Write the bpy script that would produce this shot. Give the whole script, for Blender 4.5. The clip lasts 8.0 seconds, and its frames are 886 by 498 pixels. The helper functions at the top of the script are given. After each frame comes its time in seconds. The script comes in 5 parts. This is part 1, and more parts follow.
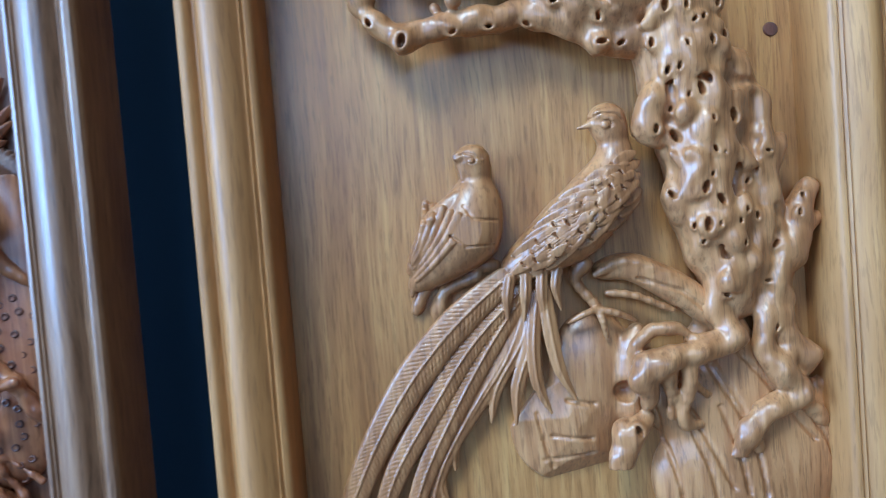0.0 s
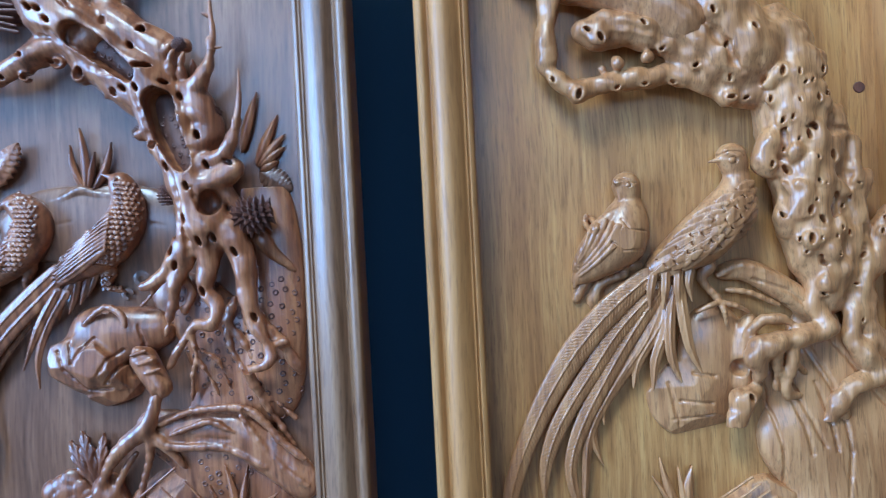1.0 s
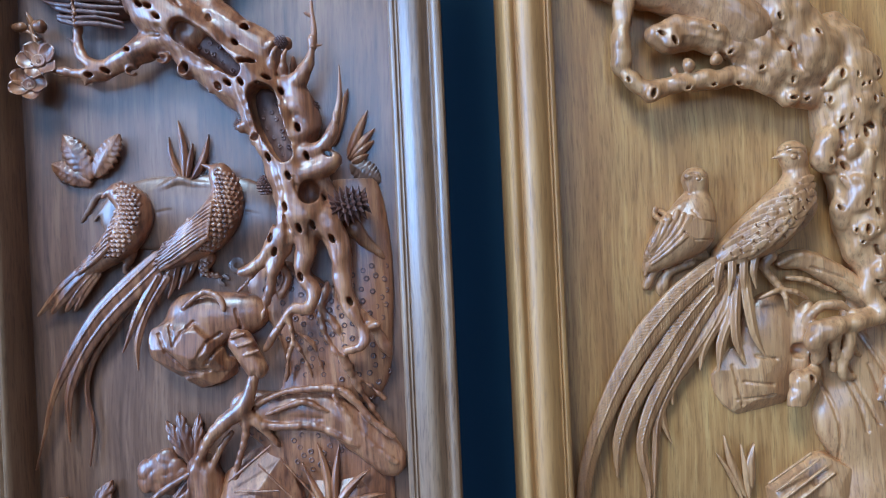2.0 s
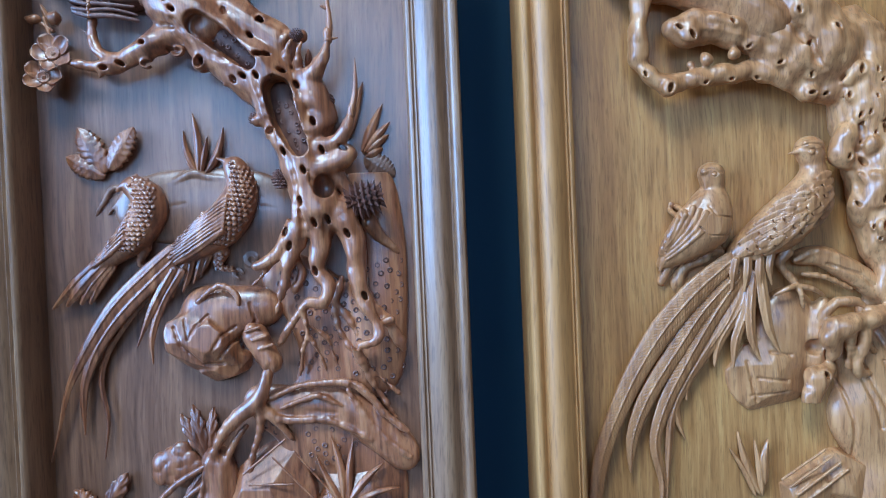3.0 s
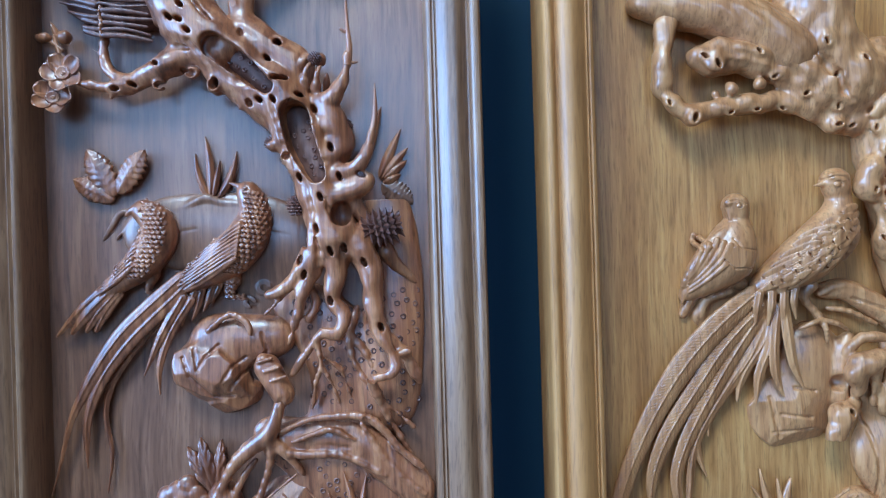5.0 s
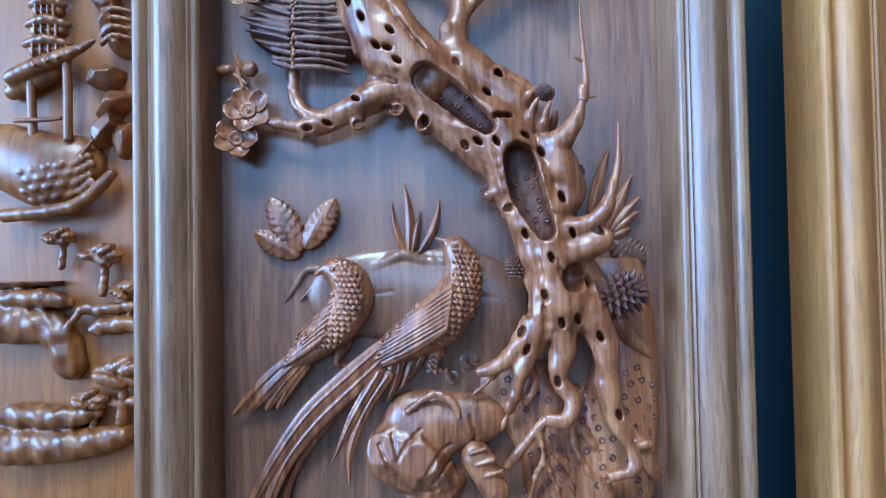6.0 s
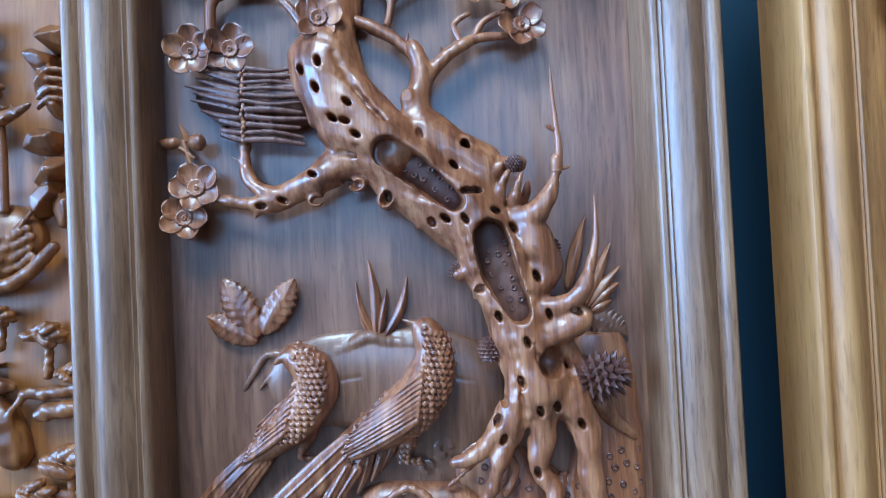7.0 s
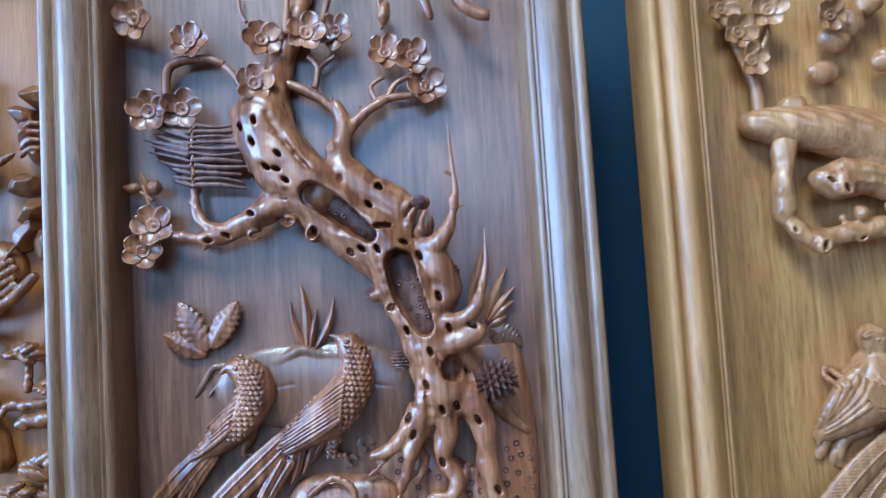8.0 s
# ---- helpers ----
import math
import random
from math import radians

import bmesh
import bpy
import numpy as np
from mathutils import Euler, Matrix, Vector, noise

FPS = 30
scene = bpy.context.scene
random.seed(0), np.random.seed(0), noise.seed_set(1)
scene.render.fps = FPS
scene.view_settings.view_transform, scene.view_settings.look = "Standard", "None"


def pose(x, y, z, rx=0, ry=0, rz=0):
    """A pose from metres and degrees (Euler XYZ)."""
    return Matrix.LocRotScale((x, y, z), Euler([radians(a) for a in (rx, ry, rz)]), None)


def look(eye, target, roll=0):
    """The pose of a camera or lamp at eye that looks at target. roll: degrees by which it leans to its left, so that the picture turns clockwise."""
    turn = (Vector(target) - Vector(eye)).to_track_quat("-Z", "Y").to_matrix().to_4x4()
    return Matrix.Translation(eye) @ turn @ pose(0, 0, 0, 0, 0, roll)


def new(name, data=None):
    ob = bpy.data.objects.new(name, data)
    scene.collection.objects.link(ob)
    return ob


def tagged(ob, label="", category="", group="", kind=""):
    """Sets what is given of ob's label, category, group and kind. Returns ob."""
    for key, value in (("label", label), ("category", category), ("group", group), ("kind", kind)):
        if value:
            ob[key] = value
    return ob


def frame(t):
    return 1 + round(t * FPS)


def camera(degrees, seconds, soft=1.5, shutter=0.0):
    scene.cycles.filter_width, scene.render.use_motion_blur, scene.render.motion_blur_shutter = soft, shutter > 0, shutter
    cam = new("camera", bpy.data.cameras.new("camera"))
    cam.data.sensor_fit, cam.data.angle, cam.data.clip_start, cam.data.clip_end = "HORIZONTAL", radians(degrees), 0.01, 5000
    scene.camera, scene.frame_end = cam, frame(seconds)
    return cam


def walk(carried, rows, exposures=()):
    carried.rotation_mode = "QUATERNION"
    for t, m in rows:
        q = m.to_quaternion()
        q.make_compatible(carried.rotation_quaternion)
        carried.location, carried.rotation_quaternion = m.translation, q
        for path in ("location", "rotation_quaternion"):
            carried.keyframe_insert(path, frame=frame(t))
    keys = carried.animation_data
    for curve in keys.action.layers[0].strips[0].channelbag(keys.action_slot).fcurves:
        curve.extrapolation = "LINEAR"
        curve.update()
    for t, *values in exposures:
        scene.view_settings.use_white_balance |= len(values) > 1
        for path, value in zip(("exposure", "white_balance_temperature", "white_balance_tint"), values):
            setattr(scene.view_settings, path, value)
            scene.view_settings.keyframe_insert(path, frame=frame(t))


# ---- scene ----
cam = camera(68.8, 8.0, soft=1.1, shutter=0.2)
PATH = [
    (0, (-0.014, 0.057, 1.381), (0.091, 2.053, 1.31), -4.5),
    (0.5, (-0.063, -0.004, 1.376), (-0.02, 1.995, 1.323), -4.1),
    (1, (-0.125, -0.058, 1.382), (-0.091, 1.941, 1.357), -2.9),
    (1.5, (-0.186, -0.084, 1.37), (-0.092, 1.913, 1.374), -2.7),
    (3, (-0.216, -0.082, 1.374), (-0.136, 1.917, 1.344), -2.4),
    (3.5, (-0.21, -0.079, 1.366), (-0.121, 1.918, 1.335), -2.0),
    (4, (-0.198, -0.077, 1.379), (-0.092, 1.92, 1.367), -2.1),
    (4.2, (-0.206, -0.074, 1.373), (-0.087, 1.923, 1.399), -1.8),
    (5.5, (-0.288, -0.052, 1.409), (-0.235, 1.947, 1.397), -1.4),
    (6, (-0.358, 0.015, 1.428), (-0.393, 2.014, 1.475), -1.0),
    (6.5, (-0.355, 0.052, 1.454), (-0.313, 2.05, 1.529), -1.9),
    (7, (-0.35, 0.042, 1.478), (-0.32, 2.042, 1.522), -2.7),
    (7.5, (-0.35, 0.025, 1.477), (-0.302, 2.024, 1.507), -3.0),
    (8, (-0.299, -0.033, 1.475), (-0.241, 1.963, 1.588), -3.5),
]
walk(cam, [(t, look(eye, target, roll)) for t, eye, target, roll in PATH], [(0, 0.0), (8, 0.0)])

# ---- world and light ----
world = bpy.data.worlds.new("sky")
scene.world = world
world.use_nodes = True
sky = world.node_tree.nodes.new("ShaderNodeTexSky")
sky.sky_type, sky.sun_disc = "NISHITA", False
sky.sun_elevation, sky.sun_rotation = radians(40), radians(200)
world.node_tree.links.new(sky.outputs[0], world.node_tree.nodes["Background"].inputs[0])
world.node_tree.nodes["Background"].inputs[1].default_value = 0.06


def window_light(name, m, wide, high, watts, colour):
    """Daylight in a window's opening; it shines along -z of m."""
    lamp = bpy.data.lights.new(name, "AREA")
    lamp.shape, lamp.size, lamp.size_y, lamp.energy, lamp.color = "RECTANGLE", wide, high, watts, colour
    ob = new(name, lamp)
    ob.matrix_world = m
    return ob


DAY = (0.225, 0.49, 1.0)
window_light("daylight_side", look((-3.15, -0.95, 2.0), (-0.3, 0.1, 1.5)), 2.0, 1.5, 340, DAY)
window_light("daylight_rear", look((-0.75, -4.15, 2.47), (-0.3, 0.4, 1.4)), 3.1, 0.9, 114, (0.215, 0.49, 1.0))
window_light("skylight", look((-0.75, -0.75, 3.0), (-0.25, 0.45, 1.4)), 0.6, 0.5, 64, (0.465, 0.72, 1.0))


# ---- materials ----
def shader(name):
    m = bpy.data.materials.new(name)
    m.use_nodes = True
    t = m.node_tree
    return m, t, t.nodes["Principled BSDF"]


def node(t, kind, **inputs):
    n = t.nodes.new(kind)
    for key, value in inputs.items():
        n.inputs[key.replace("_", " ")].default_value = value
    return n


def wood(name, dark, mid, light, rough=0.3, coat=0.35, grain=1.0, wear=0.5, relief=0.25, even=0.0, chisel=0.0):
    """Varnished wood with upright grain: broad bands, fibres, pores, and uneven gloss."""
    m, t, b = shader(name)
    geo = t.nodes.new("ShaderNodeNewGeometry")
    warp = node(t, "ShaderNodeTexNoise", Scale=7.0, Detail=2.0)
    t.links.new(geo.outputs["Position"], warp.inputs["Vector"])
    mix = t.nodes.new("ShaderNodeVectorMath")
    mix.operation = "MULTIPLY_ADD"
    mix.inputs[1].default_value = (0.012, 0.012, 0.012)
    t.links.new(warp.outputs["Color"], mix.inputs[0])
    t.links.new(geo.outputs["Position"], mix.inputs[2])
    layers = []
    for scale, stretch, detail in ((40 * grain, 0.06, 5.0), (260 * grain, 0.045, 6.0), (700 * grain, 0.07, 4.0)):
        mp = t.nodes.new("ShaderNodeMapping")
        mp.inputs["Scale"].default_value = (scale, scale * 0.6, scale * stretch)
        t.links.new(mix.outputs[0], mp.inputs[0])
        n = node(t, "ShaderNodeTexNoise", Scale=1.0, Detail=detail, Roughness=0.6)
        t.links.new(mp.outputs[0], n.inputs["Vector"])
        layers.append(n)
    add = t.nodes.new("ShaderNodeMath")
    add.operation = "MULTIPLY_ADD"
    add.inputs[1].default_value = 0.55
    t.links.new(layers[1].outputs[0], add.inputs[0])
    scaled = t.nodes.new("ShaderNodeMath")
    scaled.operation = "MULTIPLY"
    scaled.inputs[1].default_value = 0.45
    t.links.new(layers[0].outputs[0], scaled.inputs[0])
    t.links.new(scaled.outputs[0], add.inputs[2])
    ramp = t.nodes.new("ShaderNodeValToRGB")
    ramp.color_ramp.elements[0].position, ramp.color_ramp.elements[0].color = 0.36 - even, (*dark, 1)
    ramp.color_ramp.elements[1].position, ramp.color_ramp.elements[1].color = 0.62 + even, (*light, 1)
    ramp.color_ramp.elements.new(0.5).color = (*mid, 1)
    t.links.new(add.outputs[0], ramp.inputs[0])
    pore = t.nodes.new("ShaderNodeValToRGB")
    pore.color_ramp.elements[0].position, pore.color_ramp.elements[0].color = 0.36, (0.42, 0.36, 0.32, 1)
    pore.color_ramp.elements[1].position, pore.color_ramp.elements[1].color = 0.48, (1, 1, 1, 1)
    t.links.new(layers[2].outputs[0], pore.inputs[0])
    mul = t.nodes.new("ShaderNodeMixRGB")
    mul.blend_type = "MULTIPLY"
    mul.inputs[0].default_value = wear
    t.links.new(ramp.outputs[0], mul.inputs[1])
    t.links.new(pore.outputs[0], mul.inputs[2])
    patch = node(t, "ShaderNodeTexNoise", Scale=9.0, Detail=3.0)
    t.links.new(geo.outputs["Position"], patch.inputs["Vector"])
    tone = t.nodes.new("ShaderNodeValToRGB")
    tone.color_ramp.elements[0].position, tone.color_ramp.elements[0].color = 0.3, (0.8, 0.76, 0.72, 1)
    tone.color_ramp.elements[1].position, tone.color_ramp.elements[1].color = 0.7, (1.08, 1.06, 1.0, 1)
    t.links.new(patch.outputs[0], tone.inputs[0])
    mul2 = t.nodes.new("ShaderNodeMixRGB")
    mul2.blend_type = "MULTIPLY"
    mul2.inputs[0].default_value = 0.8
    t.links.new(mul.outputs[0], mul2.inputs[1])
    t.links.new(tone.outputs[0], mul2.inputs[2])
    t.links.new(mul2.outputs[0], b.inputs["Base Color"])
    gloss = t.nodes.new("ShaderNodeMapRange")
    gloss.inputs["To Min"].default_value, gloss.inputs["To Max"].default_value = rough * 0.75, rough * 1.35
    t.links.new(layers[1].outputs[0], gloss.inputs[0])
    t.links.new(gloss.outputs[0], b.inputs["Roughness"])
    b.inputs["Coat Weight"].default_value, b.inputs["Coat Roughness"].default_value = coat, 0.28
    bump = t.nodes.new("ShaderNodeBump")
    bump.inputs["Strength"].default_value, bump.inputs["Distance"].default_value = relief, 0.0006
    t.links.new(layers[1].outputs[0], bump.inputs["Height"])
    if chisel:
        marks = node(t, "ShaderNodeTexNoise", Scale=230.0, Detail=2.0, Roughness=0.5)
        t.links.new(mix.outputs[0], marks.inputs["Vector"])
        cuts = t.nodes.new("ShaderNodeBump")
        cuts.inputs["Strength"].default_value, cuts.inputs["Distance"].default_value = chisel, 0.001
        t.links.new(marks.outputs[0], cuts.inputs["Height"])
        t.links.new(cuts.outputs[0], bump.inputs["Normal"])
    t.links.new(bump.outputs[0], b.inputs["Normal"])
    return m


def plaster(name, colour, rough=0.8, scale=40.0):
    m, t, b = shader(name)
    geo = t.nodes.new("ShaderNodeNewGeometry")
    n = node(t, "ShaderNodeTexNoise", Scale=scale, Detail=5.0)
    big = node(t, "ShaderNodeTexNoise", Scale=3.0, Detail=3.0)
    t.links.new(geo.outputs["Position"], n.inputs["Vector"])
    t.links.new(geo.outputs["Position"], big.inputs["Vector"])
    ramp = t.nodes.new("ShaderNodeValToRGB")
    ramp.color_ramp.elements[0].color = (*[c * 0.7 for c in colour], 1)
    ramp.color_ramp.elements[1].color = (*[min(1, c * 1.25) for c in colour], 1)
    t.links.new(big.outputs[0], ramp.inputs[0])
    t.links.new(ramp.outputs[0], b.inputs["Base Color"])
    b.inputs["Roughness"].default_value = rough
    bump = t.nodes.new("ShaderNodeBump")
    bump.inputs["Strength"].default_value, bump.inputs["Distance"].default_value = 0.3, 0.001
    t.links.new(n.outputs[0], bump.inputs["Height"])
    t.links.new(bump.outputs[0], b.inputs["Normal"])
    return m


BROWN_FIELD = wood("brown_board", (0.125, 0.049, 0.027), (0.215, 0.087, 0.047), (0.31, 0.138, 0.076), 0.38, 0.6)
BROWN_FRAME = wood("brown_frame", (0.15, 0.062, 0.030), (0.265, 0.124, 0.064), (0.36, 0.188, 0.100), 0.42, 0.42, 1.2, 0.6, 0.6, 0.03)
BROWN_CARVED = wood("brown_carving", (0.15, 0.040, 0.016), (0.32, 0.099, 0.040), (0.45, 0.168, 0.070), 0.4, 0.6, 0.9, 0.65, 0.45, -0.03, 0.3)
# dark wood of stump, cones and knot; also painted shade for the punched rings
BROWN_DARK = wood("brown_end_grain_and_shade", (0.075, 0.024, 0.016), (0.125, 0.041, 0.026), (0.20, 0.074, 0.046), 0.48, 0.15, 0.8, 0.5, 0.35, 0.0, 0.4)
YELLOW_FIELD = wood("yellow_board", (0.33, 0.125, 0.037), (0.48, 0.199, 0.059), (0.60, 0.284, 0.092), 0.48, 0.2, 1.0)
YELLOW_FRAME = wood("yellow_frame", (0.34, 0.128, 0.037), (0.47, 0.195, 0.060), (0.58, 0.270, 0.094), 0.55, 0.12, 0.9, 0.4, 0.25, 0.08)
YELLOW_CARVED = wood("yellow_carving", (0.33, 0.120, 0.043), (0.45, 0.177, 0.065), (0.56, 0.244, 0.094), 0.42, 0.45, 0.9, 0.6, 0.3, -0.02, 0.22)
# darker copy of the orange board's wood; the relief's shadow is in the colour
ORANGE_CARVED_SHADED = wood("orange_carving_shaded", (0.12, 0.031, 0.006), (0.20, 0.056, 0.010), (0.29, 0.096, 0.020), 0.42, 0.35, 0.7, 0.45, 0.25, -0.03, 0.25)
ORANGE_FIELD = wood("orange_board", (0.22, 0.060, 0.010), (0.30, 0.094, 0.017), (0.38, 0.138, 0.028), 0.42, 0.4, 0.9, 0.4, 0.15, 0.05)
# carving wood darkened: the shade inside the hollows is put into its colour
BROWN_HOLLOW_SHADE = wood("brown_hollow_shade", (0.105, 0.040, 0.026), (0.155, 0.062, 0.041), (0.21, 0.088, 0.058), 0.6, 0.06, 0.9, 0.5, 0.3, 0.0, 0.2)
TEAL = plaster("teal_paint", (0.004, 0.034, 0.058))
# unseen room surfaces, coloured warm brown to tint the bounced fill light
BOUNCE_WALL = plaster("bounce_wall_brown", (0.30, 0.17, 0.085))
BOUNCE_FLOOR = plaster("bounce_floor_brown", (0.26, 0.17, 0.10), 0.7)


# ---- mesh helpers ----
def finish(name, me, material, parent=None, label="", smooth=True):
    me.materials.append(material)
    if smooth:
        me.polygons.foreach_set("use_smooth", [True] * len(me.polygons))
    ob = new(name, me)
    if parent:
        ob.parent = parent
    return tagged(ob, label)


def part(name, bm, material, parent, label="", smooth=True):
    me = bpy.data.meshes.new(name)
    bmesh.ops.recalc_face_normals(bm, faces=bm.faces)
    bm.to_mesh(me)
    bm.free()
    return finish(name, me, material, parent, label, smooth)


def box(bm, lo, hi, bevel=0.0):
    made = bmesh.ops.create_cube(bm, size=1)["verts"]
    for v in made:
        v.co = Vector([lo[i] if v.co[i] < 0 else hi[i] for i in range(3)])
    if bevel:
        bmesh.ops.bevel(bm, geom=list({e for v in made for e in v.link_edges}), offset=bevel, segments=2, affect="EDGES", profile=0.5)
    return made


def slab(name, lo, hi, material, label="", category=""):
    bm = bmesh.new()
    box(bm, lo, hi)
    return tagged(part(name, bm, material, None, label, False), label, category, kind="structure")


# ---- the room ----
WALL_Y = 0.60
slab("wall_north", (-3.2, WALL_Y, 0), (3.2, WALL_Y + 0.12, 3.0), TEAL, "dark teal painted plaster wall behind the panels", "wall")
# floor, ceiling and other walls are unseen; they close the room and bounce warm light
slab("floor", (-3.2, -4.2, -0.1), (3.2, WALL_Y + 0.12, 0), BOUNCE_FLOOR, "brown floor, unseen, for warm bounce", "floor")
bm = bmesh.new()
for lo, hi in (((-3.2, -4.2), (-1.5, WALL_Y + 0.12)), ((0.0, -4.2), (3.2, WALL_Y + 0.12)), ((-1.5, -4.2), (0.0, -1.45)), ((-1.5, -0.05), (0.0, WALL_Y + 0.12))):
    box(bm, (*lo, 3.0), (*hi, 3.1))
tagged(part("ceiling", bm, BOUNCE_WALL, None, "", False), "plain ceiling with a skylight opening", "ceiling", kind="structure")
slab("wall_east", (3.2, -4.2, 0), (3.32, WALL_Y + 0.12, 3.0), BOUNCE_WALL, "plain brown wall, unseen, for warm bounce", "wall")


def wall_with_window(name, lo, hi, axis, a, b, z0, z1):
    """A wall from lo to hi with a window opening from a to b along the axis, and z0 to z1."""
    bm = bmesh.new()
    def piece(p0, p1, q0, q1):
        l, h = list(lo), list(hi)
        l[axis], h[axis], l[2], h[2] = p0, p1, q0, q1
        box(bm, l, h)
    piece(lo[axis], a, lo[2], hi[2])
    piece(b, hi[axis], lo[2], hi[2])
    piece(a, b, lo[2], z0)
    piece(a, b, z1, hi[2])
    tagged(part(name, bm, BOUNCE_WALL, None, "", False), "plain brown wall with a window opening, unseen, for warm bounce", "wall", kind="structure")


wall_with_window("wall_west", (-3.32, -4.2, 0), (-3.2, WALL_Y + 0.12, 3.0), 1, -2.2, 0.2, 1.2, 2.8)
wall_with_window("wall_south", (-3.2, -4.32, 0), (3.2, -4.2, 3.0), 0, -2.4, 0.9, 2.0, 2.95)


# ---- carved panels: board, frame, hanger ----
FRAME_PROFILE = [(0, -4), (0, 38), (0.6, 40.4), (2, 42.2), (4, 42.7), (6, 41.9), (8, 39.9), (9.4, 38.3), (10.8, 38.2), (12, 39.4), (14, 42), (16.5, 43.6), (20, 44), (23, 43.3),
                 (26, 41.9), (29, 40), (31.4, 38.1), (32.6, 36.8), (33.4, 36.6), (34.2, 37.6), (35.2, 36.6), (35.8, 36.0), (37, 37.2), (38.6, 36.8), (40, 35.2), (41, 33), (41.6, 6), (41.6, -4)]


def moulding(panel, name, length, m, material):
    """A frame member along local x, outer edge at local z 0, inner towards +z; mitred at both ends. Sizes in mm."""
    bm = bmesh.new()
    rings = []
    for end in (0, 1):
        rings.append([bm.verts.new((m @ Vector(((s if end == 0 else length - s), -h, s))) * 0.001) for s, h in FRAME_PROFILE])
    n = len(FRAME_PROFILE)
    for i in range(n):
        bm.faces.new((rings[0][i], rings[0][(i + 1) % n], rings[1][(i + 1) % n], rings[1][i]))
    bm.faces.new(rings[0])
    bm.faces.new(rings[1])
    ob = part(name, bm, material, panel, "", True)
    ob.data.polygons.foreach_set("use_smooth", [len(p.vertices) == 4 for p in ob.data.polygons])
    ob.data.set_sharp_from_angle(angle=radians(38))
    return ob


def carved_panel(x, y, z, wide, high, low, board, framing, label):
    """An upright framed board; its origin lies in the face of the board. wide: outer width, high and low: mm above and below the origin."""
    panel = tagged(new("carved_panel"), label, "wood carving", "carved panels on the wall")
    panel.location = (x, y, z)
    w = wide / 2
    bm = bmesh.new()
    box(bm, (-(w - 36) / 1000, 0.0, (36 - low) / 1000), ((w - 36) / 1000, 0.016, (high - 36) / 1000))
    part("board", bm, board, panel, "", False)
    moulding(panel, "stile", high + low, Matrix.Translation((-w, 0, -low)) @ Matrix(((0, 0, 1, 0), (0, 1, 0, 0), (1, 0, 0, 0), (0, 0, 0, 1))), framing)
    moulding(panel, "stile", high + low, Matrix.Translation((w, 0, -low)) @ Matrix(((0, 0, -1, 0), (0, 1, 0, 0), (1, 0, 0, 0), (0, 0, 0, 1))), framing)
    moulding(panel, "rail", wide, Matrix.Translation((-w, 0, -low)), framing)
    moulding(panel, "rail", wide, Matrix.Translation((-w, 0, high)) @ Matrix.Diagonal((1, 1, -1, 1)), framing)
    bm = bmesh.new()
    box(bm, (-0.07, 0.014, (180 - low) / 1000), (0.07, WALL_Y - y, (240 - low) / 1000))
    part("hanger", bm, BROWN_DARK, panel, "", False)
    return panel


BROWN = carved_panel(-0.3668, 0.449, 1.40, 378, 420, 650, BROWN_FIELD, BROWN_FRAME, "reddish brown varnished panel carved with birds and a blossoming gnarled tree")
YELLOW = carved_panel(0.0740, 0.456, 1.40, 408, 420, 650, YELLOW_FIELD, YELLOW_FRAME, "honey yellow varnished panel carved with two birds below a gnarled tree")
ORANGE = carved_panel(-0.7480, 0.527, 1.40, 392, 420, 650, ORANGE_FIELD, YELLOW_FRAME, "orange varnished panel carved with towers, rocks and trees")


# ---- carving: solid shapes blended in a grid of distances, in mm over the board ----
def bent(pts, n=3):
    """The same path with smooth bends: n steps between two points."""
    if len(pts) < 3:
        return pts
    p, out = [np.array(q, float) for q in pts], []
    for i in range(len(p) - 1):
        a, b, c, e = p[max(0, i - 1)], p[i], p[i + 1], p[min(len(p) - 1, i + 2)]
        for j in range(n):
            s = j / n
            q = 0.5 * (2 * b + (c - a) * s + (2 * a - 5 * b + 4 * c - e) * s * s + (3 * b - a - 3 * c + e) * s ** 3)
            q[3] = max(0.3, b[3] + (c[3] - b[3]) * s)
            out.append(tuple(q))
    out.append(tuple(p[-1]))
    return out


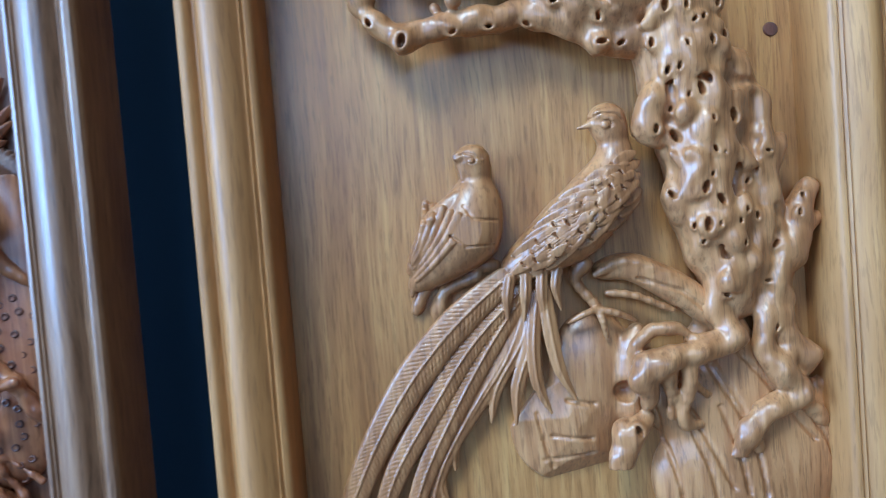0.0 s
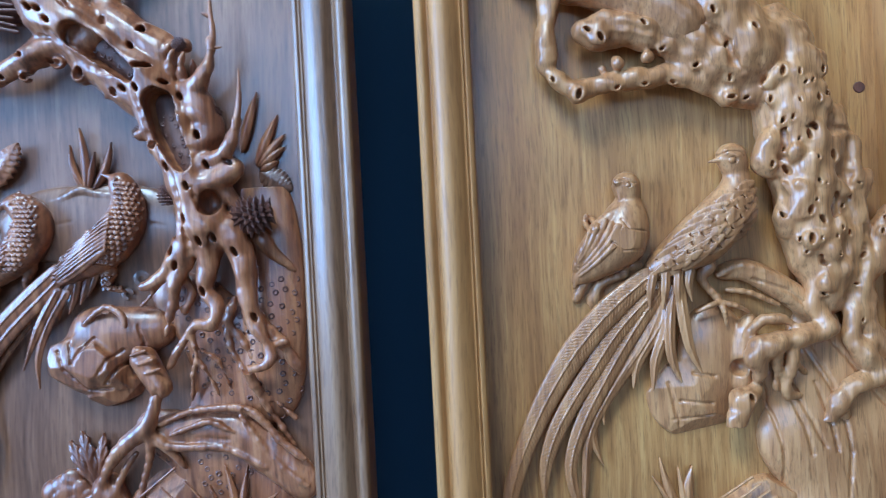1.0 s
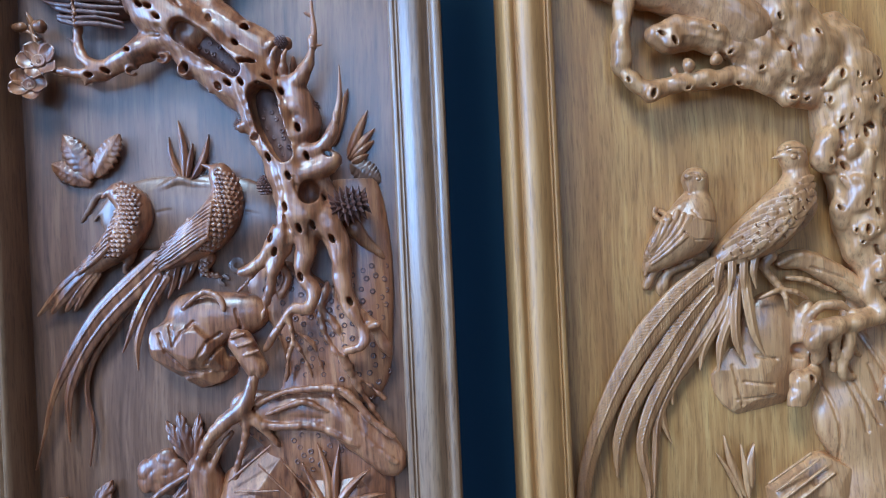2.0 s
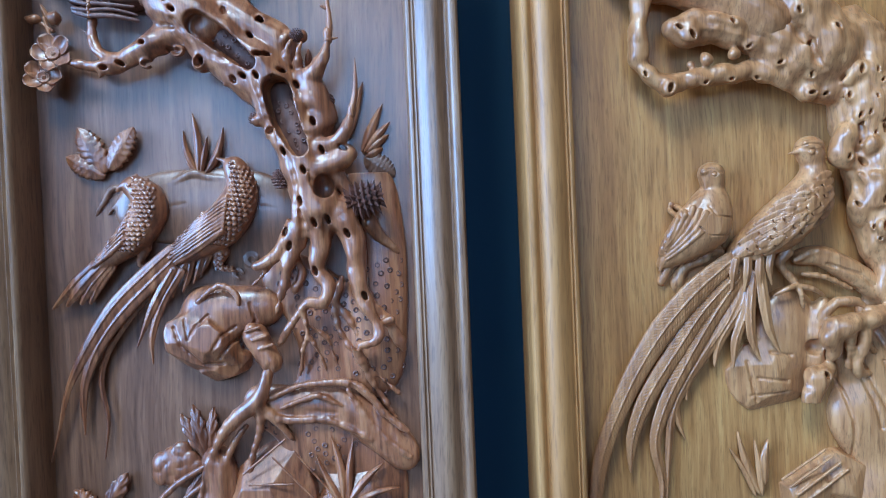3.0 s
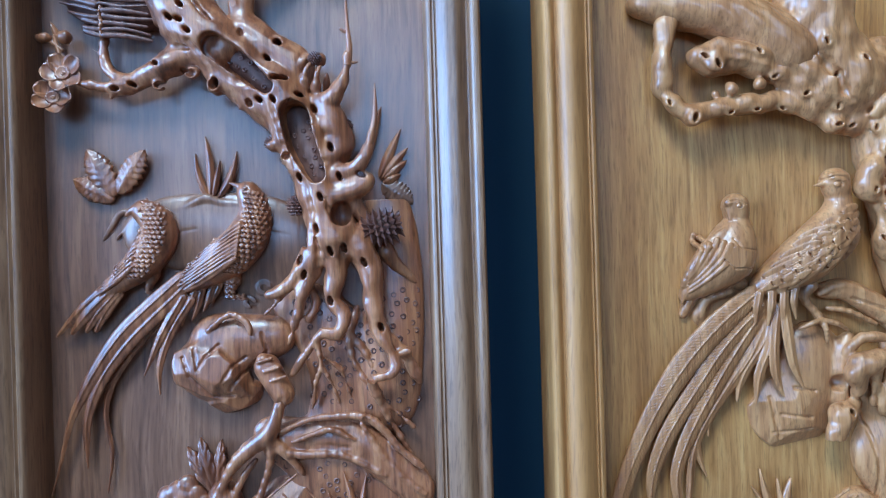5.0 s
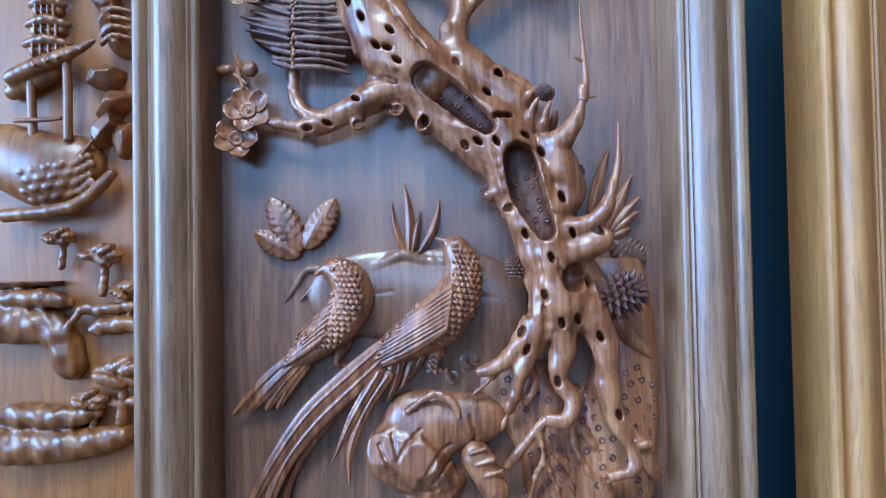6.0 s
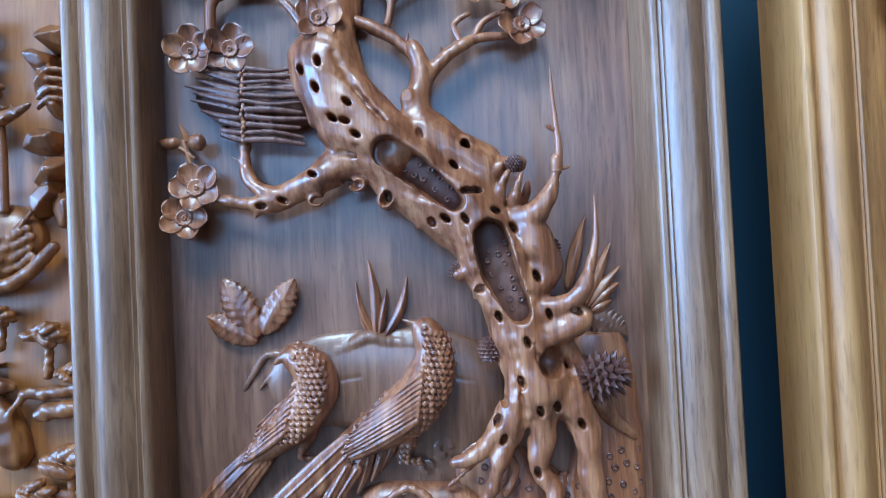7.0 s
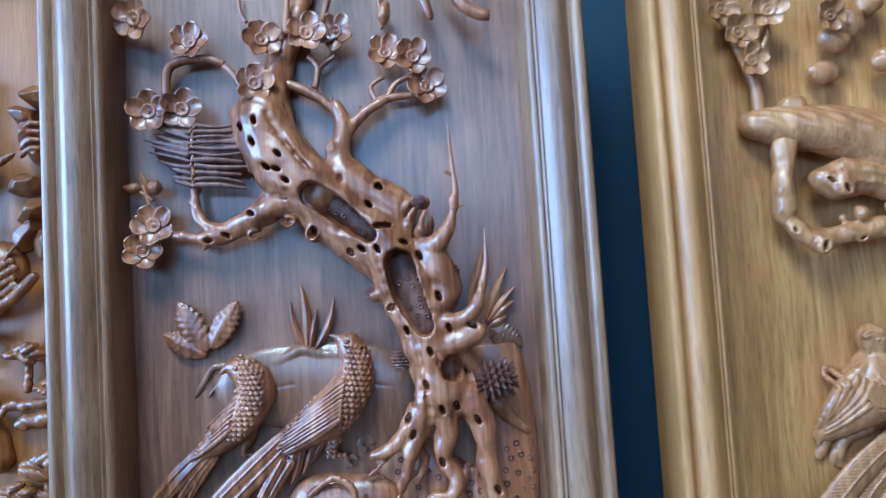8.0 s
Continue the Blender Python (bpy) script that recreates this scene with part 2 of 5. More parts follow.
class Clay:
    def __init__(self, lo, hi, step):
        self.lo, self.step = np.array(lo, float), step
        self.n = tuple(int((b - a) / step) + 2 for a, b in zip(lo, hi))
        self.d = np.full(self.n, 30.0, np.float32)

    def window(self, lo, hi):
        i0 = [max(0, int((a - o) / self.step)) for a, o in zip(lo, self.lo)]
        i1 = [min(m, int((b - o) / self.step) + 2) for b, o, m in zip(hi, self.lo, self.n)]
        if any(a >= b for a, b in zip(i0, i1)):
            return None, None
        grid = [(o + self.step * np.arange(a, b)).astype(np.float32) for o, a, b in zip(self.lo, i0, i1)]
        return tuple(slice(a, b) for a, b in zip(i0, i1)), np.meshgrid(*grid, indexing="ij", sparse=True)

    def blend(self, where, d, k, carve):
        old = self.d[where]
        if carve:
            d = -d
            h = np.clip(0.5 - 0.5 * (old - d) / k, 0, 1)
            self.d[where] = old + (d - old) * h + k * h * (1 - h)
        else:
            h = np.clip(0.5 + 0.5 * (old - d) / k, 0, 1)
            self.d[where] = old + (d - old) * h - k * h * (1 - h)

    def limb(self, *pts, k=3.0, flat=1.0, carve=False):
        """Tapered rods through points (u, v, h, r); flat above 1 makes blades that are r wide and r / flat thick."""
        pts = bent(pts)
        for a, b in zip(pts, pts[1:]):
            a, b = np.array(a, float), np.array(b, float)
            r = max(a[3], b[3]) + k + 2
            lo, hi = np.minimum(a, b)[:3] - r, np.maximum(a, b)[:3] + r
            where, g = self.window(lo, hi)
            if where is None:
                continue
            e = b[:3] - a[:3]
            ef = e * (1, 1, flat)
            q = [g[0] - a[0], g[1] - a[1], (g[2] - a[2]) * flat]
            s = np.clip((q[0] * ef[0] + q[1] * ef[1] + q[2] * ef[2]) / max(1e-6, float(ef @ ef)), 0, 1)
            d = np.sqrt((q[0] - s * ef[0]) ** 2 + (q[1] - s * ef[1]) ** 2 + (q[2] - s * ef[2]) ** 2) - (a[3] + s * (b[3] - a[3]))
            self.blend(where, d / (1 + (flat - 1) * 0.5), k, carve)
        return self

    def blob(self, c, radii, turn=0.0, k=3.0, carve=False, tilt=(0.0, 0.0)):
        """An ellipsoid at c, turned in the board's plane; tilt: rise of its plane along u and v."""
        r = max(radii) + k + 2
        where, g = self.window([x - r for x in c[:3]], [x + r for x in c[:3]])
        if where is None:
            return self
        co, si = math.cos(radians(turn)), math.sin(radians(turn))
        u, v, h = g[0] - c[0], g[1] - c[1], g[2] - c[2]
        p, q = u * co + v * si, v * co - u * si
        h = h - tilt[0] * p - tilt[1] * q
        m = np.sqrt((p / radii[0]) ** 2 + (q / radii[1]) ** 2 + (h / radii[2]) ** 2)
        self.blend(where, (m - 1) * min(radii), k, carve)
        return self

    def rock(self, c, radii, seed, turn=0.0, planes=16, k=2.0, lean=0.25):
        """A faceted boulder: an ellipsoid cut by planes."""
        rnd = random.Random(seed)
        r = max(radii) * 1.25
        where, g = self.window([x - r for x in c[:3]], [x + r for x in c[:3]])
        if where is None:
            return self
        co, si = math.cos(radians(turn)), math.sin(radians(turn))
        u, v, h = g[0] - c[0], g[1] - c[1], g[2] - c[2]
        p, q, h = (u * co + v * si) / radii[0], (v * co - u * si) / radii[1], h / radii[2]
        d = np.sqrt(p * p + q * q + h * h) - 1.12
        for i in range(planes):
            a = i * 2.399 + rnd.uniform(-0.4, 0.4)
            z = rnd.uniform(-0.1, 1.0)
            w = math.sqrt(max(0, 1 - z * z))
            d = np.maximum(d, p * w * math.cos(a) + q * w * math.sin(a) + h * z - rnd.uniform(0.78, 0.95))
        self.blend(where, d * min(radii), k, False)
        return self

    def rough(self, size, amount, seed=0):
        """Shallow swellings and tool marks all over."""
        rnd = random.Random(seed)
        where, g = self.window(self.lo, self.lo + np.array(self.n) * self.step)
        for i in range(4):
            a, b, c = (rnd.uniform(-1, 1) / size for _ in range(3))
            self.d += (amount * np.sin(g[0] * a * 6.28 + g[1] * b * 6.28 + g[2] * c * 6.28 + rnd.uniform(0, 6))).astype(np.float32)
        return self

    def top(self, u, v):
        """Height of the surface over the board at u, v."""
        i, j = (min(m - 1, max(0, int(round((x - o) / self.step)))) for x, o, m in zip((u, v), self.lo, self.n))
        inside = np.nonzero(self.d[i, j] < 0)[0]
        return self.lo[2] + self.step * inside[-1] if len(inside) else 0.0

    def freeze(self):
        """Keep the present heights, for over()."""
        inside = self.d < 0
        last = self.n[2] - 1 - np.argmax(inside[:, :, ::-1], 2)
        self.kept = np.where(inside.any(2), self.lo[2] + self.step * last, 0.0)
        return self

    def over(self, u, v):
        i, j = (min(m - 1, max(0, int(round((x - o) / self.step)))) for x, o, m in zip((u, v), self.lo, self.n))
        return float(self.kept[i, j])

    def quill(self, a, b, r0, r1, lift=0.4, flat=1.6, steps=5, sag=0.0):
        """A feather laid on the frozen surface from a to b, both (u, v)."""
        e = Vector((b[0] - a[0], b[1] - a[1], 0))
        side = Vector((-e.y, e.x, 0)) * sag
        pts = []
        for i in range(steps + 1):
            s = i / steps
            u, v = a[0] + e.x * s + side.x * 4 * s * (1 - s), a[1] + e.y * s + side.y * 4 * s * (1 - s)
            pts.append((u, v, max(2.0, self.over(u, v)) + lift, r0 + (r1 - r0) * s))
        self.limb(*pts, k=0.3, flat=flat)

    def groove(self, pts, r, depth=0.2):
        """A cut along (u, v, ...) points on the frozen surface."""
        fine = []
        for a, b in zip(pts, pts[1:]):
            fine += [(a[0] + (b[0] - a[0]) * i / 6, a[1] + (b[1] - a[1]) * i / 6) for i in range(6)]
        fine.append(pts[-1][:2])
        for a, b in zip(fine, fine[1:]):
            self.limb((*a, self.over(*a) + r * (0.5 - depth), r), (*b, self.over(*b) + r * (0.5 - depth), r), k=0.35, carve=True)

    def scale(self, u, v, size, turn, lift=0.0):
        """One small feather whose rounded end stands proud."""
        h = self.over(u, v)
        if h > 3:
            p, q = u + size * 1.15 * math.cos(radians(turn)), v + size * 1.15 * math.sin(radians(turn))
            self.blob((p, q, self.over(p, q) + 0.3 + lift), (0.75, size * 0.8, 1.3), turn, 0.2, True)
            self.blob((u, v, h + lift), (size, size * 0.85, 0.85), turn, 0.2, tilt=(0.42, 0.0))

    def covert(self, u, v, long, wide, turn, lift=0.3):
        """One broad feather that follows the frozen surface, undercut beyond its tip, with a shaft line."""
        h = self.over(u, v)
        if h < 5:
            return
        c, s = math.cos(radians(turn)), math.sin(radians(turn))
        p, q = u + c * long * 0.9, v + s * long * 0.9
        end = self.over(p, q)
        if end < 4:
            return
        self.blob((p + c * 0.9, q + s * 0.9, end + 1.0), (1.2, wide * 0.55, 1.9), turn, 0.3, True)
        slope = (end - h) / (long * 0.9) + 0.9 / long
        self.blob((u, v, h + lift), (long, wide, 1.25), turn, 0.25, tilt=(slope, 0.0))
        for side in (-0.45, 0.0, 0.45):
            a, b = (u - s * wide * side * 0.6, v + c * wide * side * 0.6), (p - s * wide * side, q + c * wide * side)
            self.limb((*a, h + lift + 1.3, 0.4), (*b, end + lift + 1.9, 0.45), k=0.3, carve=True)

    def part_lines(self, lines, r):
        """Cuts between neighbouring feathers; lines are pairs of (u, v)."""
        self.freeze()
        for a, b in lines:
            self.groove((a, ((a[0] + b[0]) / 2, (a[1] + b[1]) / 2), b), r, 0.3)

    def eye(self, u, v, r):
        """A lidded eye on the frozen surface."""
        h = self.over(u, v)
        self.blob((u, v, h + 0.3), (r * 1.7, r * 1.25, 1.3), 10, 0.3, True)
        self.blob((u, v, h - 0.3), (r * 1.05, r * 0.85, 1.3), 10, 0.25)

    def part(self, name, material, parent, label=""):
        d = self.d
        d[0], d[-1], d[:, 0], d[:, -1], d[:, :, -1], d[:, :, 0] = 5, 5, 5, 5, 5, 5
        inner = d < 0
        m = tuple(x - 1 for x in d.shape)
        total = m[0] * m[1] * m[2]
        sums, count, quads = [np.zeros(total) for _ in range(3)], np.zeros(total), []
        for axis in range(3):
            a = [slice(None)] * 3
            b = [slice(None)] * 3
            a[axis], b[axis] = slice(0, -1), slice(1, None)
            edge = np.argwhere(inner[tuple(a)] != inner[tuple(b)])
            i, j, k = edge.T
            start = d[i, j, k]
            nxt = edge.copy()
            nxt[:, axis] += 1
            end = d[nxt[:, 0], nxt[:, 1], nxt[:, 2]]
            pos = edge.astype(float)
            pos[:, axis] += start / (start - end)
            o1, o2 = [x for x in range(3) if x != axis]
            cells = []
            for s1, s2 in ((1, 1), (0, 1), (0, 0), (1, 0)):
                cell = edge.copy()
                cell[:, o1] -= s1
                cell[:, o2] -= s2
                flat = (cell[:, 0] * m[1] + cell[:, 1]) * m[2] + cell[:, 2]
                cells.append(flat)
                for x in range(3):
                    sums[x] += np.bincount(flat, pos[:, x], total)
                count += np.bincount(flat, None, total)
            q = np.stack(cells, 1)
            flip = (start < 0) ^ (axis == 1)
            q[flip] = q[flip][:, ::-1]
            quads.append(q)
        used = np.nonzero(count)[0]
        index = np.zeros(total, np.int64)
        index[used] = np.arange(len(used))
        co = np.stack([sums[x][used] / count[used] for x in range(3)], 1) * self.step + self.lo
        co = np.stack([co[:, 0], -co[:, 2], co[:, 1]], 1) * 0.001
        faces = index[np.concatenate(quads)]
        me = bpy.data.meshes.new(name)
        me.vertices.add(len(co))
        me.vertices.foreach_set("co", co.ravel())
        me.loops.add(faces.size)
        me.loops.foreach_set("vertex_index", faces.ravel())
        me.polygons.add(len(faces))
        me.polygons.foreach_set("loop_start", np.arange(0, faces.size, 4))
        me.update(calc_edges=True)
        me.validate()
        return finish(name, me, material, parent, label)


def sheet(name, parent, material, rows, cols, at, label=""):
    """A closed thin form: at(s, w) gives (u, v, h) in mm of its upper face, s from 0 to 1 along it, w from -1 to 1 across; it goes down 2 mm."""
    bm = bmesh.new()
    up = [[Vector(at(i / rows, 2 * j / cols - 1)) for j in range(cols + 1)] for i in range(rows + 1)]
    put = lambda p, drop: bm.verts.new((p[0] / 1000, -(p[2] - drop) / 1000, p[1] / 1000))
    a = [[put(p, 0) for p in r] for r in up]
    b = [[put(p, 1.6) for p in r] for r in up]
    for i in range(rows):
        for j in range(cols):
            bm.faces.new((a[i][j], a[i + 1][j], a[i + 1][j + 1], a[i][j + 1]))
            bm.faces.new((b[i][j], b[i][j + 1], b[i + 1][j + 1], b[i + 1][j]))
        bm.faces.new((a[i][0], b[i][0], b[i + 1][0], a[i + 1][0]))
        bm.faces.new((a[i][cols], a[i + 1][cols], b[i + 1][cols], b[i][cols]))
    bm.faces.new([*a[0], *b[0][::-1]])
    bm.faces.new([*a[rows][::-1], *b[rows]])
    return part(name, bm, material, parent, label)


def leaf(parent, material, root, tip, wide, rise=4.0, veins=7, bend=0.0, name="leaf", label=""):
    """A carved leaf with a midrib, slanting veins and a toothed edge; points are (u, v, h)."""
    root, tip = Vector(root), Vector(tip)
    along = tip - root
    side = Vector((-along.y, along.x, 0)).normalized()

    def at(s, w):
        tooth = 1 + 0.13 * math.sin(s * veins * 6.283 + 1.2) * (s > 0.1) if veins else 1
        half = wide * (math.sin(math.pi * min(1, s ** 0.75 * 0.97 + 0.03)) ** 0.8) * tooth + 0.12
        p = root + along * (s + (0.12 * abs(w) * math.sin(math.pi * s) if veins else 0)) + side * (w * half + bend * math.sin(math.pi * s))
        p.z += rise * math.sin(math.pi * (0.15 + 0.75 * s)) * (1 - 0.55 * w * w)
        p.z += 0.9 * math.exp(-(w * 5) ** 2)
        if veins:
            p.z += 1.5 * math.sin((s - 0.28 * abs(w)) * veins * 6.283) * abs(w) * math.sin(math.pi * s)
        return p
    return sheet(name, parent, material, 40 if veins else 14, 8 if veins else 6, at, label)


def rod(parent, material, name, pts, label="", sides=9, bumps=0.12):
    """A twig through (u, v, h, r) points with a slightly knotty skin."""
    bm = bmesh.new()
    p = [Vector(q[:3]) for q in pts]
    fine = []
    for i in range(len(p) - 1):
        a, b, c, e = p[max(0, i - 1)], p[i], p[i + 1], p[min(len(p) - 1, i + 2)]
        for j in range(6):
            s = j / 6
            q = 0.5 * (2 * b + (c - a) * s + (2 * a - 5 * b + 4 * c - e) * s * s + (3 * b - a - 3 * c + e) * s ** 3)
            fine.append((q, pts[i][3] * (1 - s) + pts[i + 1][3] * s))
    fine.append((p[-1], pts[-1][3]))
    rings = []
    for i, (q, r) in enumerate(fine):
        way = (fine[min(len(fine) - 1, i + 1)][0] - fine[max(0, i - 1)][0]).normalized()
        x = way.cross(Vector((0.1, 0.2, 1))).normalized()
        y = way.cross(x)
        ring = []
        for j in range(sides):
            t = 6.283 * j / sides
            w = r * (1 + bumps * noise.noise(q * 0.25 + Vector((math.cos(t), math.sin(t), 0))))
            o = q + (x * math.cos(t) + y * math.sin(t)) * w
            ring.append(bm.verts.new((o.x / 1000, -o.z / 1000, o.y / 1000)))
        rings.append(ring)
    for a, b in zip(rings, rings[1:]):
        for j in range(sides):
            bm.faces.new((a[j], a[(j + 1) % sides], b[(j + 1) % sides], b[j]))
    bm.faces.new(rings[0][::-1])
    bm.faces.new(rings[-1])
    return part(name, bm, material, parent, label)


def petal_mesh(material):
    """A round cupped petal, 1 unit long, growing along local x, facing -y."""
    bm = bmesh.new()
    rows, cols = 8, 8
    for drop in (0.0, 0.06):
        grid = []
        for i in range(rows + 1):
            s = i / rows
            half = 0.42 * math.sqrt(max(0.0, 1 - (2 * (0.12 + 0.88 * s) - 1.12) ** 2 / 0.99)) + 0.02
            grid.append([bm.verts.new((0.16 + 0.84 * s - 0.10 * s * (2 * j / cols - 1) ** 2, -(0.10 + 0.26 * s * s + 0.16 * (2 * j / cols - 1) ** 2 * math.sin(2.6 * s) - drop), (2 * j / cols - 1) * half)) for j in range(cols + 1)])
        for i in range(rows):
            for j in range(cols):
                bm.faces.new((grid[i][j], grid[i + 1][j], grid[i + 1][j + 1], grid[i][j + 1]))
        edge = grid[0] + [r[-1] for r in grid[1:]] + grid[-1][-2::-1] + [r[0] for r in grid[-2:0:-1]]
        if drop:
            for i in range(len(edge)):
                bm.faces.new((edge[i], first[i], first[(i + 1) % len(edge)], edge[(i + 1) % len(edge)]))
        first = edge
    me = bpy.data.meshes.new("petal")
    bmesh.ops.recalc_face_normals(bm, faces=bm.faces)
    bm.to_mesh(me)
    bm.free()
    me.materials.append(material)
    me.polygons.foreach_set("use_smooth", [True] * len(me.polygons))
    return me


def flower_heart(material):
    """The ribbed cup in the middle of a blossom, 1 unit = one petal's length."""
    bm = bmesh.new()
    n, rings = 36, []
    for r, y in ((0.34, 0.05), (0.36, -0.12), (0.33, -0.20), (0.27, -0.19), (0.15, -0.10), (0.10, -0.10), (0.09, -0.17), (0.05, -0.18), (0.02, -0.10)):
        ring = []
        for j in range(n):
            w = 1 + (0.10 if r > 0.14 else 0.0) * math.cos(j * math.pi * 2 / 3)
            a = 6.283 * j / n
            ring.append(bm.verts.new((r * w * math.cos(a), y, r * w * math.sin(a))))
        rings.append(ring)
    for a, b in zip(rings, rings[1:]):
        for j in range(n):
            bm.faces.new((a[j], a[(j + 1) % n], b[(j + 1) % n], b[j]))
    bm.faces.new(rings[0])
    bm.faces.new(rings[-1])
    me = bpy.data.meshes.new("flower")
    bmesh.ops.recalc_face_normals(bm, faces=bm.faces)
    bm.to_mesh(me)
    bm.free()
    me.materials.append(material)
    me.polygons.foreach_set("use_smooth", [True] * len(me.polygons))
    return me


def blossoms(parent, material, spots, size, seed):
    """Five-petalled blossoms at (u, v, h), each turned and tilted a little."""
    heart, leafy, rnd = flower_heart(material), petal_mesh(material), random.Random(seed)
    for u, v, h in spots:
        ob = new("flower", heart)
        ob.parent = parent
        s = size * rnd.uniform(0.92, 1.06) / 1000
        ob.matrix_basis = pose(u / 1000, -h / 1000, v / 1000, rnd.uniform(-14, 10), rnd.uniform(0, 72), rnd.uniform(-14, 14)) @ Matrix.Diagonal((s, s, s, 1))
        for i in range(5):
            p = new("petal", leafy)
            p.parent = ob
            p.matrix_basis = Matrix.Translation((0, 0.05 * (i % 2), 0)) @ pose(0, 0, 0, 0, 72 * i + rnd.uniform(-6, 6), 0) @ Matrix.Diagonal((1, rnd.uniform(0.7, 1.3), rnd.uniform(0.98, 1.12), 1))


def pine_cone(parent, material, c, r, turn, seed, long=1.25):
    """An open cone with rows of pointed scales; c is (u, v, h)."""
    bm = bmesh.new()
    rnd = random.Random(seed)
    core = bmesh.ops.create_icosphere(bm, subdivisions=3, radius=1)["verts"]
    for v in core:
        v.co = Vector((v.co.x * 0.72 * r, v.co.y * 0.5 * r, v.co.z * 0.72 * r * long)) / 1000
    for i in range(7):
        z = (i / 6 * 2 - 1) * 0.84
        w = math.sqrt(1 - z * z)
        for j in range(8):
            a = math.pi * (j + 0.5 * (i % 2)) / 8 * 1.15 - 0.25
            base = Vector((math.cos(a) * w * 0.66, -abs(math.sin(a)) * w * 0.6 - 0.05, z * long * 0.72)) * r
            out = Vector((math.cos(a), -abs(math.sin(a)) * 0.9, z * 0.6 + 0.1)).normalized()
            side = out.cross(Vector((0, 0, 1))).normalized()
            upw = side.cross(out)
            tip = base + out * r * rnd.uniform(0.7, 1.1) * (0.4 if r > 12 else 0.22)
            ring = [bm.verts.new(p / 1000) for p in (base + side * 0.2 * r, base + upw * 0.16 * r, base - side * 0.2 * r, base - upw * 0.14 * r)]
            top = bm.verts.new(tip / 1000)
            for q in range(4):
                bm.faces.new((ring[q], ring[(q + 1) % 4], top))
    ob = part("pine_cone", bm, material, parent, "", False)
    ob.matrix_basis = pose(c[0] / 1000, -c[2] / 1000, c[1] / 1000, 0, turn, 0)
    return ob


def punched_rings(parent, material, spots, size, name="punch_mark"):
    """Small raised rings with a sunk middle, stamped on a ground; spots are (u, v, h)."""
    co, faces, n = [], [], 10
    for u, v, h in spots:
        at0 = len(co)
        for r, y in ((1.15, -0.4), (0.95, 0.55), (0.62, 0.6), (0.45, -0.5)):
            co += [((u + size * r * math.cos(6.283 * j / n)) / 1000, -(h + y) / 1000, (v + size * r * math.sin(6.283 * j / n)) / 1000) for j in range(n)]
        for q in range(3):
            faces += [(at0 + q * n + j, at0 + q * n + (j + 1) % n, at0 + q * n + n + (j + 1) % n, at0 + q * n + n + j) for j in range(n)]
        faces.append(tuple(at0 + 3 * n + j for j in range(n)))
    me = bpy.data.meshes.new(name)
    me.from_pydata(co, [], faces)
    me.update()
    return tagged(finish(name, me, material, parent), kind="stuff")


def feathers(clay, pts, barbs=0, width_to_barb=0.8):
    """A long feather: a flat blade with a raised shaft and slanting grooves."""
    pts = bent(pts)
    clay.limb(*pts, k=0.4, flat=2.6)
    clay.limb(*[(u, v, h + r / 2.6 + 0.1, 0.75) for u, v, h, r in pts], k=0.4)
    if barbs:
        for (a, b) in zip(pts, pts[1:]):
            e = Vector(b[:3]) - Vector(a[:3])
            n = max(1, int(barbs * e.length))
            way = e.normalized()
            side = Vector((-way.y, way.x, 0))
            for i in range(n):
                s = (i + 0.5) / n
                c = Vector(a[:3]) + e * s
                r = (a[3] + (b[3] - a[3]) * s)
                if r < 1.6:
                    continue
                for sign in (-1, 1):
                    p = c + side * sign * 0.7
                    q = c + way * r * 0.9 + side * sign * r * 0.95
                    clay.limb((p.x, p.y, p.z + r / 2.6 + 0.3, 0.36), (q.x, q.y, q.z + r / 2.6 * 0.6, 0.36), k=0.3, carve=True)


# ---- brown panel: the gnarled tree ----
tree = Clay((-150, -185, -3), (150, 330, 52), 1.0)
# trunk from the roots up to the broken crown
tree.limb((77.8, 0, 22, 19.8), (68.8, 24, 23, 16), (62.8, 48, 23, 16), (51.8, 80, 23, 18.5), (39.8, 107, 22, 18.5), (17.8, 129, 21, 17.9), (-5.2, 146, 21, 19.9), (-29.2, 169, 20, 22.5), (-43.2, 197, 18, 20), (-42.2, 205, 16, 18.2), (-39.2, 222, 13, 13.6), (-28.2, 251, 9, 8.8), (-16.2, 280, 9, 7.2), (-8.2, 324, 8, 6.4), k=6)
tree.limb((61.8, 55, 22, 11.5), (82.8, 71, 24, 9.6), (72.8, 96, 26, 10.1), k=6)
tree.limb((-7.2, 132, 20, 12.8), (12.8, 114, 22, 11.5), (29.8, 97, 22, 10.9), k=6)
tree.limb((41.8, 114, 20, 9.6), (51.8, 130, 20, 11.6), (30.8, 144, 20, 12.8), (13.8, 161, 20, 10.9), k=6)
# low branch to the lower blossoms
tree.limb((-10.2, 143, 20, 10.9), (-33.2, 141, 20, 10.3), (-52.2, 131, 20, 8.4), (-71.2, 122, 18, 6.1), (-88.2, 119, 17, 5.5), (-108.2, 122, 16, 3.2), k=4)
tree.limb((-52.2, 131, 20, 7.7), (-52.2, 120, 19, 4.5), k=3)
tree.limb((-73.2, 122, 18, 4.2), (-88.2, 128, 17, 3.9), (-94.2, 140, 15, 4.5), (-93.2, 159, 13, 4.6), k=3)
tree.limb((-93.2, 142, 15, 2.6), (-102.2, 148, 16, 1.6), k=2)
tree.limb((-86.2, 118, 17, 4.5), (-89.2, 111, 17, 1.9), k=2)
tree.limb((-7.2, 122, 20, 8.4), (-10.2, 115, 20, 4.5), k=3)
tree.limb((-33.2, 136, 18, 7.1), (-29.2, 128, 20, 4.5), k=2)
